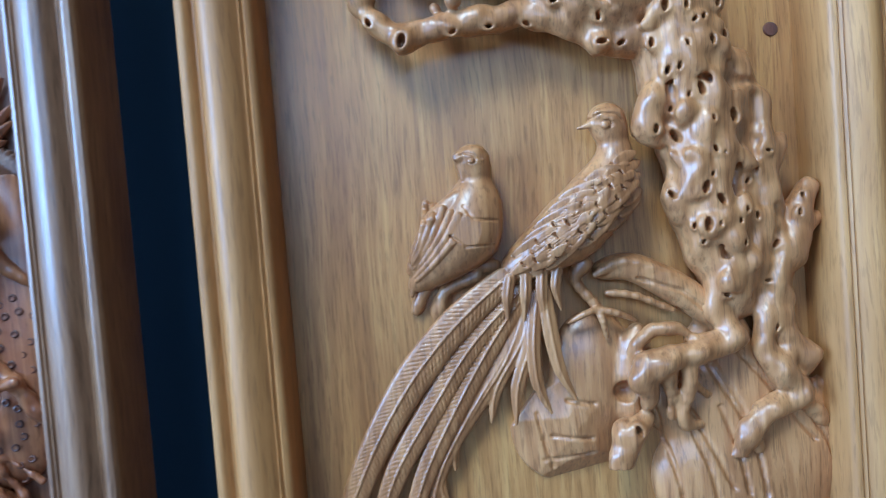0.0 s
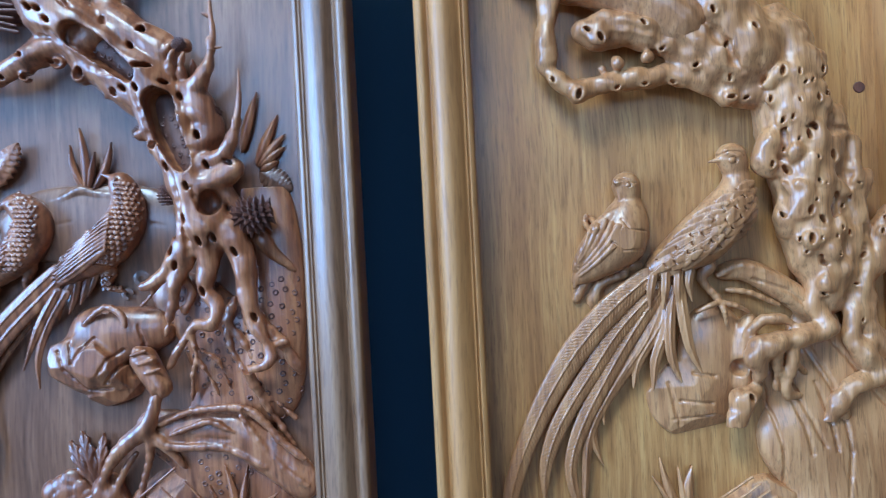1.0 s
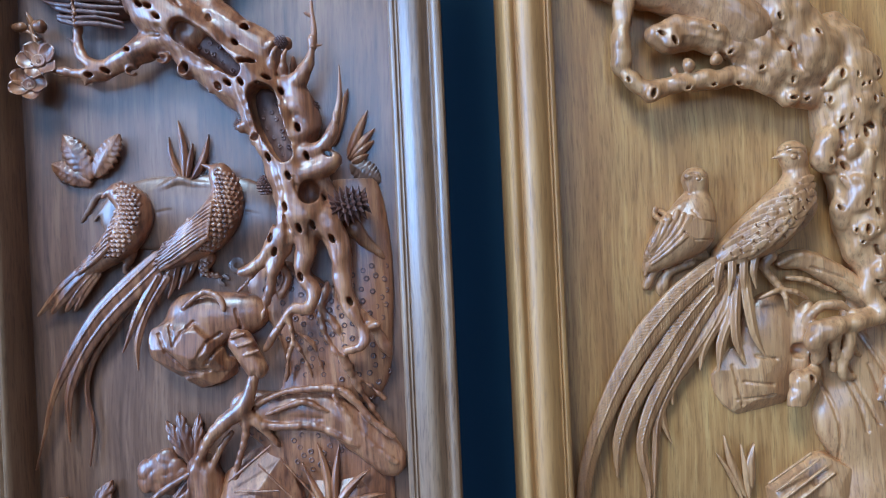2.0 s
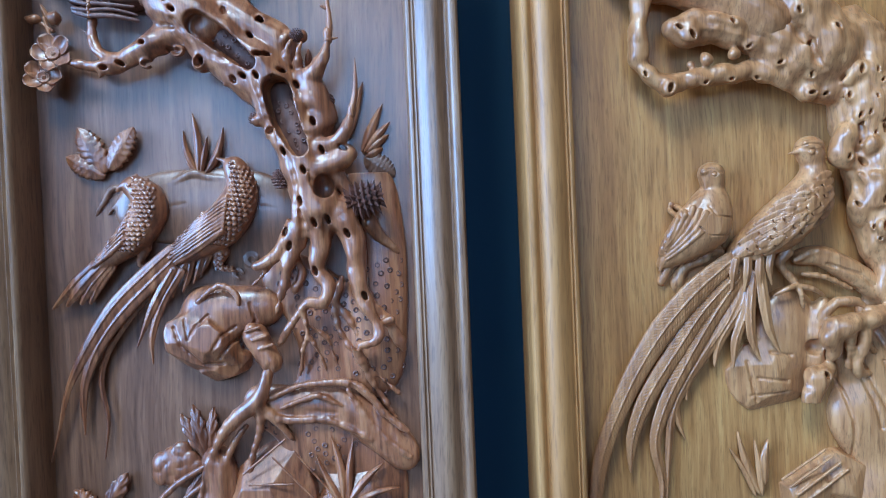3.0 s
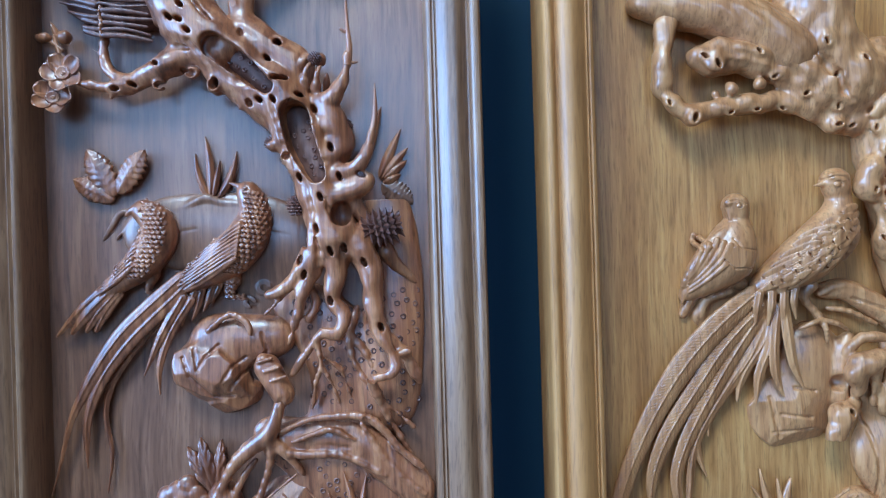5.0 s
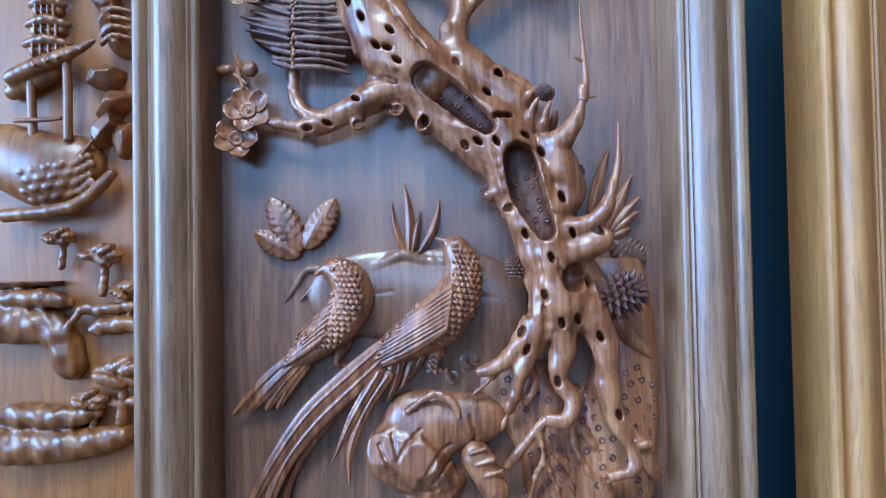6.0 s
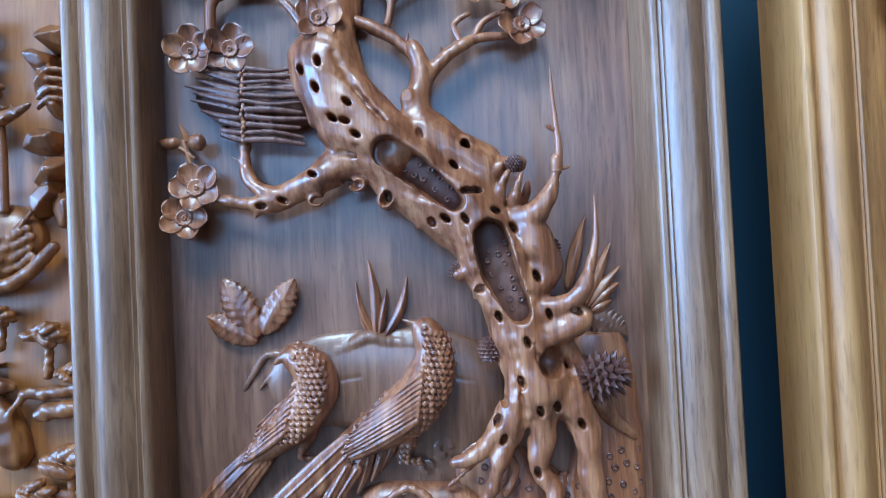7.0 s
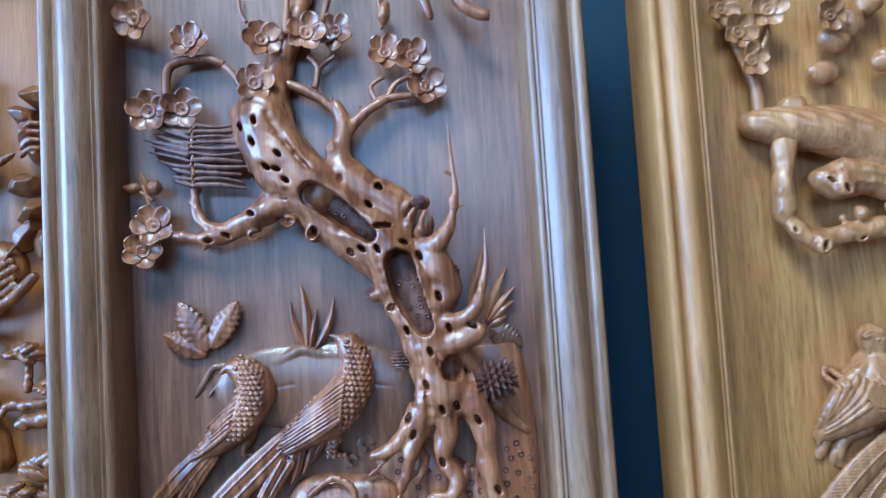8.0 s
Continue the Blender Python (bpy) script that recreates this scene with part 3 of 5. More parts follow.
tree.limb((15.8, 108, 22, 7), (6.8, 98, 26, 1), k=3)
# knots and stubs
tree.limb((27.8, 147, 20, 8.4), (38.8, 149, 24, 5.1), k=4)
tree.limb((47.8, 118, 22, 6.4), (54.8, 128, 30, 2.8), (58.8, 135, 32, 2.2), k=2)
tree.limb((55.8, 111, 24, 5.7), (58.8, 123, 33, 2.8), (62.8, 130, 34, 2.5), k=2)
tree.limb((64.8, 109, 24, 5.7), (66.8, 120, 34, 2.8), (69.8, 128, 34, 2.5), k=2)
tree.limb((71.8, 112, 22, 4.5), (73.8, 123, 30, 2.5), k=2)
tree.limb((67.8, 134, 28, 6.9), (59.8, 135, 28, 5), k=2)
tree.limb((39.8, 74, 24, 8.3), (31.8, 71, 26, 5.7), k=3)
tree.limb((33.8, 80, 30, 2.2), (36.8, 84, 34, 1.9), (42.8, 81, 32, 2.2), k=1.5)
tree.limb((39.8, 64, 28, 2.2), (44.8, 60, 28, 1.9), (39.8, 58, 28, 1.6), k=1.5)
# two long horn-like shoots and the arm between them
tree.limb((64.8, 102, 24, 8.3), (76.8, 104, 30, 6.3), (84.8, 113, 34, 4.7), (89.8, 127, 36, 3.4), (90.8, 136, 36, 2.8), k=3)
tree.limb((73.8, 45, 26, 10.8), (90.8, 51, 34, 6.2), (99.8, 58, 38, 4.6), (104.8, 71, 40, 3.1), (106.8, 77, 40, 2.8), k=3)
tree.limb((69.8, 29, 26, 10.8), (88.8, 36, 30, 9.4), (100.8, 43, 30, 6.9), k=4)
tree.limb((74.8, 29, 26, 9.5), (72.8, 10, 26, 10.8), (89.8, -3, 26, 9.5), (98.8, 12, 22, 5.1), (88.8, 28, 26, 6.3), k=4)
# roots
tree.limb((69.8, 6, 24, 13.7), (56.8, -15, 24, 8.6), (44.8, -29, 22, 6), (30.8, -39, 20, 3.9), (22.8, -42, 18, 1.7), k=4)
tree.limb((40.8, -32, 21, 3.9), (31.8, -45, 18, 2.6), (19.8, -56, 14, 1.3), k=2)
tree.limb((62.8, -9, 24, 9.4), (52.8, -34, 24, 5.6), (45.8, -56, 20, 3.5), (36.8, -80, 14, 1.7), k=4)
tree.limb((78.8, -1, 24, 12.9), (76.8, -26, 25, 8.1), (72.8, -45, 25, 6), (81.8, -58, 26, 5.6), (76.8, -71, 27, 5.1), (64.8, -71, 26, 3.8), (56.8, -79, 24, 3.4), (46.8, -93, 20, 3), (38.8, -103, 16, 1.7), k=3)
tree.limb((58.8, -75, 25, 3), (62.8, -93, 23, 2.6), (57.8, -109, 18, 2.2), (53.8, -130, 12, 1.8), k=2)
tree.limb((62.8, -95, 23, 2.6), (69.8, -109, 19, 2.2), (75.8, -130, 12, 1.8), k=2)
tree.limb((63.8, -89, 22, 2.6), (76.8, -100, 18, 2.2), (81.8, -117, 14, 1.7), (87.8, -131, 10, 1.8), k=2)
tree.limb((90.8, -3, 24, 12.9), (101.8, -25, 25, 8.6), (103.8, -48, 25, 7.3), (107.8, -70, 26, 6.4), (114.8, -85, 27, 5.1), (118.8, -96, 27, 4.3), (113.8, -104, 27, 3.8), (99.8, -107, 27, 3), k=3)
tree.limb((103.8, -62, 20, 4.3), (124.8, -89, 16, 5.2), (136.8, -112, 12, 2.6), k=4)
tree.limb((115.8, -90, 24, 3.9), (127.8, -87, 22, 3), k=2)
tree.limb((99.8, -108, 24, 4.3), (105.8, -125, 18, 3.5), (115.8, -147, 12, 3.1), (127.8, -168, 9, 2.2), k=3)
tree.limb((104.8, -123, 17, 2.6), (113.8, -131, 13, 1.7), (130.8, -148, 9, 1.8), k=3)
tree.limb((53.8, -61, 16, 3.9), (58.8, -48, 16, 3.5), (54.8, -34, 18, 3.5), k=3)
tree.limb((113.8, -10, 14, 6.1), (121.8, -21, 12, 5.3), (134.8, -34, 8, 3.5), k=3)
tree.limb((89.8, -53, 12, 4.4), (82.8, -80, 11, 3.9), (92.8, -107, 10, 3.5), (117.8, -130, 8, 3.5), k=3)
tree.limb((86.8, -75, 12, 3.5), (99.8, -98, 11, 3.1), (109.8, -112, 10, 2.6), k=3)
tree.rough(22, 0.45, 3)
tree.rough(9, 0.12, 5)
tree.d += 0.8
# furrows along trunk and roots
for a, b, c in (((55.8, 42, 40, 0.9), (60.8, 20, 38, 1.2), (57.8, -1, 36, 1.2)), ((71.8, 29, 40, 0.9), (78.8, 4, 36, 1.2), (82.8, -20, 34, 1.6)), ((34.8, 117, 38, 1.2), (46.8, 104, 38, 1.2), (64.8, 85, 38, 1.2)), ((-24.2, 147, 38, 1.2), (-6.2, 125, 36, 1.2), (15.8, 115, 36, 1.2)), ((-35.2, 202, 38, 1.2), (-23.2, 179, 38, 1.5), (-8.2, 160, 38, 1.5)), ((33.8, 98, 40, 1.2), (39.8, 79, 38, 1.2), (45.8, 54, 36, 1.2)), ((63.8, 5, 36, 1.2), (64.8, -17, 34, 1.9), (60.8, -38, 32, 2.5)), ((69.8, 57, 38, 1.2), (81.8, 56, 38, 1.2), (91.8, 59, 38, 1.2))):
    tree.limb(a, b, c, k=3, carve=True)
# torn cups and lips on trunk and branch
for c, r, turn in (((-9.2, 118, 26), 7.0, 60), ((-26.2, 127, 24), 5.5, 20), ((37.8, 148, 26), 5.0, 40), ((5.8, 178, 24), 4.6, 70), ((-51.2, 119, 22), 5.0, 10), ((16.8, 103, 28), 5.0, 120), ((42.8, 63, 30), 5.2, 30)):
    tree.blob(c, (r, r * 0.8, r), turn, 2.0)
    tree.blob((c[0], c[1] - 0.8, c[2] + r * 0.75), (r * 0.68, r * 0.5, r * 0.9), turn, 0.7, True)
# the two long hollows and many worm holes
for h in (41, 33, 27):
    tree.limb((-7.2, 143, 36)[:2] + (h, 9.0), (8.8, 132, 36)[:2] + (h, 9.0), (29.8, 113, 36)[:2] + (h, 6.4), k=1.4, carve=True)
for h in (42, 34, 27):
    tree.limb((49.8, 92, 36)[:2] + (h, 10.4), (54.8, 71, 36)[:2] + (h, 10.6), (64.8, 48, 36)[:2] + (h, 7.4), k=1.4, carve=True)
tree.blob((81.8, 18, 32), (7.5, 10, 12), 0, 2, True)
for (u, v, h), a in (((-55.2, 194, 36), 65), ((-44.2, 197, 36), 80), ((-46.2, 182, 38), 65), ((-28.2, 172, 38), 45), ((-37.2, 164, 38), 40), ((-30.2, 162, 38), 20), ((-50.2, 160, 36), 60), ((-24.2, 154, 38), 35), ((-52.2, 134, 28), 30), ((-84.2, 117, 23), 0),
                   ((-71.2, 120, 24), 20), ((-8.2, 119, 32), 70), ((11.8, 154, 32), 80), ((30.8, 135, 33), 50), ((53.8, 107, 34), 20), ((35.8, 103, 36), 60), ((24.8, 104, 34), 40), ((63.8, 97, 36), 60), ((52.8, 46, 36), 70), ((81.8, 46, 37), 70), ((67.8, 31, 37), 70)):
    tree.blob((u, v, tree.top(u, v)), (3.6, 2.0, 13), -a, 0.8, True)
for (u, v, h), a in (((63.8, 8, 36), 75), ((53.8, -3, 34), 80), ((49.8, -15, 32), 110), ((73.8, -9, 35), 75), ((83.8, -7, 35), 75), ((97.8, -18, 33), 65), ((75.8, 68, 38), 70), ((52.8, -26, 32), 110), ((71.8, -46, 32), 80), ((94.8, -49, 33), 80),
                   ((62.8, -61, 33), 10), ((97.8, 47, 37), 30), ((-50.2, 119, 26), 0), ((108.8, -67, 33), 70), ((99.8, -106, 32), 60), ((4.8, 178, 25), 70), ((38.8, 147, 30), 60), ((42.8, 119, 33), 5), ((37.8, 119, 33), 5), ((-32.2, 129, 27), 20)):
    tree.blob((u, v, tree.top(u, v)), (4.0, 2.1, 13), -a, 0.8, True)
tree.limb((-46.2, 143, 30, 2.2), (-34.2, 145, 31, 2.2), (-21.2, 143, 32, 2.2), k=1.2, carve=True)
# twigs that spring from the upper trunk
tree.limb((-6.2, 143, 20, 12.8), (8.8, 159, 20, 8.4), (11.8, 178, 19, 6.1), (14.8, 195, 18, 5.2), (9.8, 211, 17, 3.6), k=4)
tree.limb((5.8, 164, 22, 4.5), (5.8, 178, 24, 3.5), k=3)
tree.limb((15.8, 188, 18, 3.5), (29.8, 203, 18, 3.2), (44.8, 212, 17, 2.9), k=3)
tree.part("tree", BROWN_CARVED, BROWN, "pierced gnarled trunk with twisted roots")

rod(BROWN, BROWN_CARVED, "thorn", [(89.8, 127, 36, 3.1), (91.8, 141, 36, 2.3), (90.8, 155, 36, 1.7), (89.8, 175, 34, 1.1), (89.8, 190, 33, 0.3)])
rod(BROWN, BROWN_CARVED, "thorn", [(90.8, 136, 36, 2.2), (92.8, 130, 36, 1.5), (97.8, 130, 36, 0.3)])
rod(BROWN, BROWN_CARVED, "thorn", [(89.8, 152, 36, 1.5), (85.8, 154, 37, 1.2), (84.8, 155, 37, 0.3)])
rod(BROWN, BROWN_CARVED, "thorn", [(104.8, 69, 40, 3.1), (108.8, 85, 41, 2.3), (109.8, 97, 41, 1.5), (109.8, 113, 40, 0.3)])
spots = []
rnd = random.Random(4)
for (a, b, n, w) in (((-2.2, 144, 15), (28.8, 118, 15), 26, 5.5), ((51.8, 89, 15), (65.8, 49, 15), 40, 7.0)):
    for i in range(n * 6):
        e = Vector((b[0] - a[0], b[1] - a[1], 0))
        q = Vector(a) + e * rnd.uniform(0, 1) + Vector((-e.y, e.x, 0)).normalized() * rnd.uniform(-w, w)
        if all((q.x - u) ** 2 + (q.y - v) ** 2 > 30 for u, v, h in spots):
            spots.append((q.x, q.y, 14.0))
hollow = Clay((-40, 20, 0), (100, 170, 30), 1.0)
hollow.limb((-6.2, 147, 17, 8.4), (7.8, 137, 17, 9.4), (29.8, 117, 18, 7.7), k=2)
hollow.limb((50.8, 94, 15, 10.4), (55.8, 75, 15, 11.4), (65.8, 48, 17, 9.1), k=2)
hollow.part("hollow_floor", BROWN_HOLLOW_SHADE, BROWN)
# the rings' dark colour stands in for shade in their grooves
punched_rings(BROWN, BROWN_DARK, [(u, v, 0.5 + hollow.top(u, v)) for u, v, h in spots], 1.9)

# the splintered stump: ridges of broken wood, a pale seam, a second fan of ridges
rnd = random.Random(8)
stump = Clay((-150, 135, -2), (-40, 225, 42), 0.7)
stump.limb((-61.2, 183, 6, 16.6), (-85.2, 183, 5, 15.3), (-113.2, 188, 3, 12.7), k=5)
for i in range(11):
    q = 0.5 - abs(i / 10 - 0.5)
    w, e = rnd.uniform(1.2, 2.0), rnd.uniform(-1.2, 1.2)
    stump.limb((-57 + rnd.uniform(-3, 3), 199 - i * 4.5 + e, 18 + 12 * q, w * 0.7), (-75, 199 - i * 4.35 - e, 21 + 12 * q, w), (-90 + rnd.uniform(-1.5, 1), 199.5 - i * 4.2 + e * 0.6, 21 + 12 * q, w * 1.05), k=0.5)
    w, e = rnd.uniform(1.3, 2.2), rnd.uniform(-1.5, 1.5)
    stump.limb((-94, 199 - i * 4.2, 20 + 12 * q, w), (-106, 203 - i * 4.3 + e, 18 + 10 * q, w), (-120 + 2 * i - 30 * q + rnd.uniform(-6, 5), 211 - i * 4.7 + e, 13 + 8 * q, 0.8), k=0.5)
seam = Clay((-102, 145, 5), (-82, 215, 40), 0.7)
for i in range(18):
    q = 0.5 - abs(i / 17 - 0.5)
    seam.blob((-92 + rnd.uniform(-1.4, 1.4), 199 - i * 2.5, 19.5 + 12 * q + rnd.uniform(-1, 1)), (1.9, 1.5, 2.2), i * 40, 0.4)
seam.part("splinter_seam", BROWN_CARVED, BROWN)
stump.part("splintered_stump", BROWN_DARK, BROWN, "dark ribbed end of the broken limb")

# twigs with blossoms and buds
rod(BROWN, BROWN_CARVED, "twig", [(-114.2, 217, 9, 3.6), (-113.2, 243, 10, 3.6), (-103.2, 251, 11, 4), (-85.2, 252, 11, 3.2), (-71.2, 248, 10, 2)])
rod(BROWN, BROWN_CARVED, "twig", [(13.8, 183, 14, 4.8), (14.8, 199, 14, 4.4), (1.8, 214, 14, 3.6), (-14.2, 224, 14, 4), (-30.2, 232, 14, 3.2), (-37.2, 245, 14, 2.4)])
rod(BROWN, BROWN_CARVED, "twig", [(-5.2, 225, 13, 2.4), (-2.2, 240, 13, 2.4), (-9.2, 249, 13, 1.6)])
rod(BROWN, BROWN_CARVED, "twig", [(-2.2, 239, 13, 2), (3.8, 244, 13, 2), (10.8, 248, 13, 1.6)])
rod(BROWN, BROWN_CARVED, "twig", [(15.8, 190, 14, 4.4), (30.8, 205, 14, 4), (46.8, 214, 14, 3.2), (69.8, 216, 13, 2)])
rod(BROWN, BROWN_CARVED, "twig", [(39.8, 212, 14, 2.4), (35.8, 224, 13, 2), (45.8, 231, 13, 1.6)])
rod(BROWN, BROWN_CARVED, "twig", [(46.8, 214, 14, 2.4), (53.8, 225, 13, 2), (66.8, 231, 13, 1.6)])
rod(BROWN, BROWN_CARVED, "twig", [(5.8, 212, 14, 1.6), (7.8, 219, 16, 0.4)])
rod(BROWN, BROWN_CARVED, "twig", [(28.8, 205, 15, 1.6), (26.8, 209, 18, 0.6)])
rod(BROWN, BROWN_CARVED, "twig", [(-49.2, 206, 14, 4), (-58.2, 230, 14, 3.2), (-70.2, 245, 14, 2.4)])
rod(BROWN, BROWN_CARVED, "twig", [(-54.2, 279, 8, 1.6), (-58.2, 288, 8, 1.2), (-59.2, 305, 8, 1.2)])
rod(BROWN, BROWN_CARVED, "twig", [(46.8, 278, 12, 1.6), (44.8, 289, 12, 1.6), (44.8, 307, 11, 1.6)])
rod(BROWN, BROWN_CARVED, "twig", [(45.8, 267, 12, 1.2), (47.8, 280, 12, 1.6)])
rod(BROWN, BROWN_CARVED, "twig", [(-23.2, 264, 18, 4), (-21.2, 285, 20, 2), (-19.2, 306, 20, 1.6)])
rod(BROWN, BROWN_CARVED, "twig", [(2.8, 272, 16, 2), (7.8, 289, 16, 2.4), (14.8, 315, 16, 2.4)])
rod(BROWN, BROWN_CARVED, "branch", [(89.8, 305, 26, 6.2), (103.8, 279, 27, 5.1), (115.8, 269, 28, 4.3), (124.8, 267, 28, 3.9)])
rod(BROWN, BROWN_CARVED, "branch", [(70.8, 303, 24, 5.5), (76.8, 285, 26, 4.7), (80.8, 272, 26, 3.1), (82.8, 267, 26, 1.6)])
rod(BROWN, BROWN_CARVED, "twig", [(-108.2, 122, 16, 2.9), (-117.2, 126, 14, 2.3), (-126.2, 133, 12, 2), (-130.2, 149, 10, 1.6), (-133.2, 161, 10, 1.3)])
rod(BROWN, BROWN_CARVED, "twig", [(-124.2, 123, 13, 2), (-131.2, 117, 11, 1.6)])
rod(BROWN, BROWN_CARVED, "twig", [(-126.2, 149, 10, 1.3), (-135.2, 156, 10, 1.3), (-141.2, 159, 10, 1.3)])
rod(BROWN, BROWN_CARVED, "bud", [(-129.2, 158, 12, 1.3), (-125.2, 158, 14, 4.9), (-121.2, 158, 14, 5.5), (-118.2, 158, 13, 1.6)], bumps=0.03)
rod(BROWN, BROWN_CARVED, "bud", [(-135.2, 158, 10, 1.3), (-138.2, 159, 11, 3.9), (-143.2, 159, 11, 3.3), (-147.2, 161, 10, 1)], bumps=0.03)
rod(BROWN, BROWN_CARVED, "bud", [(47.8, 270, 12, 1.6), (47.8, 276, 13, 4.8), (48.8, 282, 13, 4.4), (50.8, 287, 13, 1.6)], bumps=0.03)
leaf(BROWN, BROWN_CARVED, (-130.2, 158, 8), (-135.2, 171, 10), 2.2, 2, 0)
blossoms(BROWN, BROWN_CARVED, [(-132.2, 282, 16), (-94.2, 263, 13), (-124.2, 213, 16), (-100.2, 213, 17), (-40.2, 259, 22), (-44.2, 225, 29), (-8.2, 264, 18), (12.8, 265, 15), (47.8, 248, 14), (67.8, 243, 17), (76.8, 221, 15), (-124.2, 130, 15), (-132.2, 112, 15)], 15.5, 2)

# pine cones set among the roots
pine_cone(BROWN, BROWN_DARK, (111.8, 8, 26), 16, 80, 1)
pine_cone(BROWN, BROWN_DARK, (84.8, 84, 24), 9.0, 20, 2, 1.0)
pine_cone(BROWN, BROWN_DARK, (47.8, 26, 22), 9.5, 0, 3, 1.1)
pine_cone(BROWN, BROWN_DARK, (30.8, 73, 24), 7.0, 30, 4, 1.0)
pine_cone(BROWN, BROWN_DARK, (65.8, 134, 32), 6.5, 60, 5, 1.1)

# leaves cut into the board behind
for root, tip, wide in (((-93.2, 38, 5), (-114.2, 75, 4), 9.5), ((-94.2, 35, 4), (-125.2, 52, 3), 8), ((-90.2, 40, 6), (-69.2, 73, 7), 8.5)):
    leaf(BROWN, BROWN_CARVED, root, tip, wide, 3.8, 8)
for root, tip, wide, bend in (((-22.2, 35, 3), (-32.2, 70, 3), 2.6, 3), ((-21.2, 35, 4), (-24.2, 83, 4), 3.2, -2), ((-19.2, 35, 4), (-13.2, 64, 4), 2.6, 0), ((-15.2, 35, 4), (-0.2, 71, 4), 3.0, -3), ((-25.2, 36, 2), (-32.2, 56, 2), 1.6, 1)):
    leaf(BROWN, BROWN_CARVED, root, tip, wide, 3.0, 0, bend, "grass_blade")
for root, tip in (((109.8, 47, 4), (127.8, 86, 3)), ((110.8, 46, 4), (132.8, 71, 3)), ((112.8, 46, 4), (131.8, 61, 3)), ((112.8, 43, 4), (126.8, 50, 3)), ((98.8, 58, 4), (112.8, 104, 4))):
    leaf(BROWN, BROWN_CARVED, root, tip, 3.6, 3.0, 0, 0.5)
leaf(BROWN, BROWN_FIELD, (111.8, 43, 3), (135.8, 27, 2), 9.0, 3.0, 9)

# ---- brown panel: the ground under the tree ----
ground = Clay((-75, -260, -3), (146, 30, 34), 1.0)
ground.limb((113.8, 25, 1, 17.8), (120.8, -19, 1, 17.8), (116.8, -73, 2, 22.2), (108.8, -126, 2, 26.7), k=6, flat=2.2)
ground.limb((39.8, -48, 0, 16.1), (65.8, -71, 0, 24.5), (81.8, -117, 0, 26.8), (61.8, -189, 0, 26.8), k=6, flat=2.5)
ground.limb((18.8, -151, 1, 13.4), (70.8, -180, 1, 26.7), (105.8, -218, 1, 26.7), (86.8, -258, 1, 35.6), k=6, flat=2.5)
ground.part("ground", BROWN_CARVED, BROWN, "stippled ground between the roots")
rnd, spots = random.Random(12), []
for cu, cv, du, dv, n in ((126, -72, 11, 34, 30), (98, -70, 12, 40, 28), (70, -55, 14, 30, 22), (114, -136, 22, 24, 30), (64, -108, 20, 18, 24), (24, -176, 14, 14, 14), (72, -184, 16, 24, 26), (94, -178, 14, 10, 10), (44, -62, 10, 16, 10)):
    for i in range(n):
        for _ in range(12):
            u, v = cu + rnd.uniform(-du, du), cv + rnd.uniform(-dv, dv)
            if all((u - a) ** 2 + (v - b) ** 2 > 42 for a, b, c in spots):
                spots.append((u, v, ground.top(u, v) + 0.4))
                break
# dark again, for the shade sunk into each ring
punched_rings(BROWN, BROWN_DARK, [s for s in spots if s[2] > 2], 2.2)

low = Clay((-90, -290, -3), (146, -60, 40), 1.0)
# broad root that sweeps to the lower edge, in bands
low.limb((26.4, -153.8, 8, 9), (42.8, -152.5, 8, 12), (69.4, -154.7, 8, 14), (91.9, -161.0, 8, 15), (112.0, -176.5, 8, 15), (134.1, -198.6, 8, 13), k=4, flat=1.5)
low.limb((30.9, -145.3, 17, 2), (53.4, -136.9, 17, 2.6), (73.6, -135.8, 17, 2.6), (91.8, -136.6, 17, 2.8), (105.7, -145.0, 17, 2.8), (119.3, -162.0, 17, 3), (137.2, -177.3, 17, 2.4), k=1.6)
low.limb((39.1, -153.3, 19, 1.6), (53.3, -148.3, 19, 2.4), (68.5, -144.9, 19, 2.6), (85.3, -153.8, 19, 1.6), k=1.6)
low.limb((26.4, -158.7, 17, 2.2), (44.3, -163.7, 17, 2.8), (70.5, -164.3, 17, 2.6), (86.5, -169.7, 17, 2.4), (108.4, -182.1, 17, 2), k=1.6)
low.limb((91.6, -142.3, 17, 2), (103.1, -161.3, 17, 2.4), (120.6, -182.7, 17, 2.4), (138.5, -198.0, 17, 2), k=1.6)
low.limb((39.5, -149.5, 20, 1.2), (53.7, -143.0, 20, 1.6), (71.9, -140.8, 20, 1.6), (87.7, -146.6, 20, 1.2), k=1.0, carve=True)
low.limb((40.9, -158.9, 19, 1.3), (59.0, -157.1, 19, 1.8), (81.1, -159.8, 19, 1.3), k=1.0, carve=True)
low.limb((94.1, -137.7, 20, 1.6), (107.7, -152.6, 20, 2.6), (117.3, -166.3, 20, 2.6), (134.9, -186.6, 20, 1.6), k=1.0, carve=True)
# hand-like root that drops from the short log
low.limb((30.8, -121, 20, 3.5), (25.8, -138, 20, 4.3), (17.8, -149, 19, 6.1), (-2.2, -165, 16, 4.8), (-17.2, -187, 13, 3.1), (-27.2, -215, 10, 2.6), (-32.2, -238, 9, 2.2), k=3)
low.limb((22.8, -147, 19, 3.5), (20.8, -170, 15, 2.6), (12.8, -193, 12, 2.2), (6.8, -220, 10, 2.2), k=3)
low.limb((26.8, -154, 18, 2.6), (37.8, -169, 14, 2.2), (45.8, -181, 11, 1.8), k=3)
low.limb((8.8, -168, 12, 2.2), (-5.2, -188, 11, 2.2), (-13.2, -215, 10, 2.2), k=2)
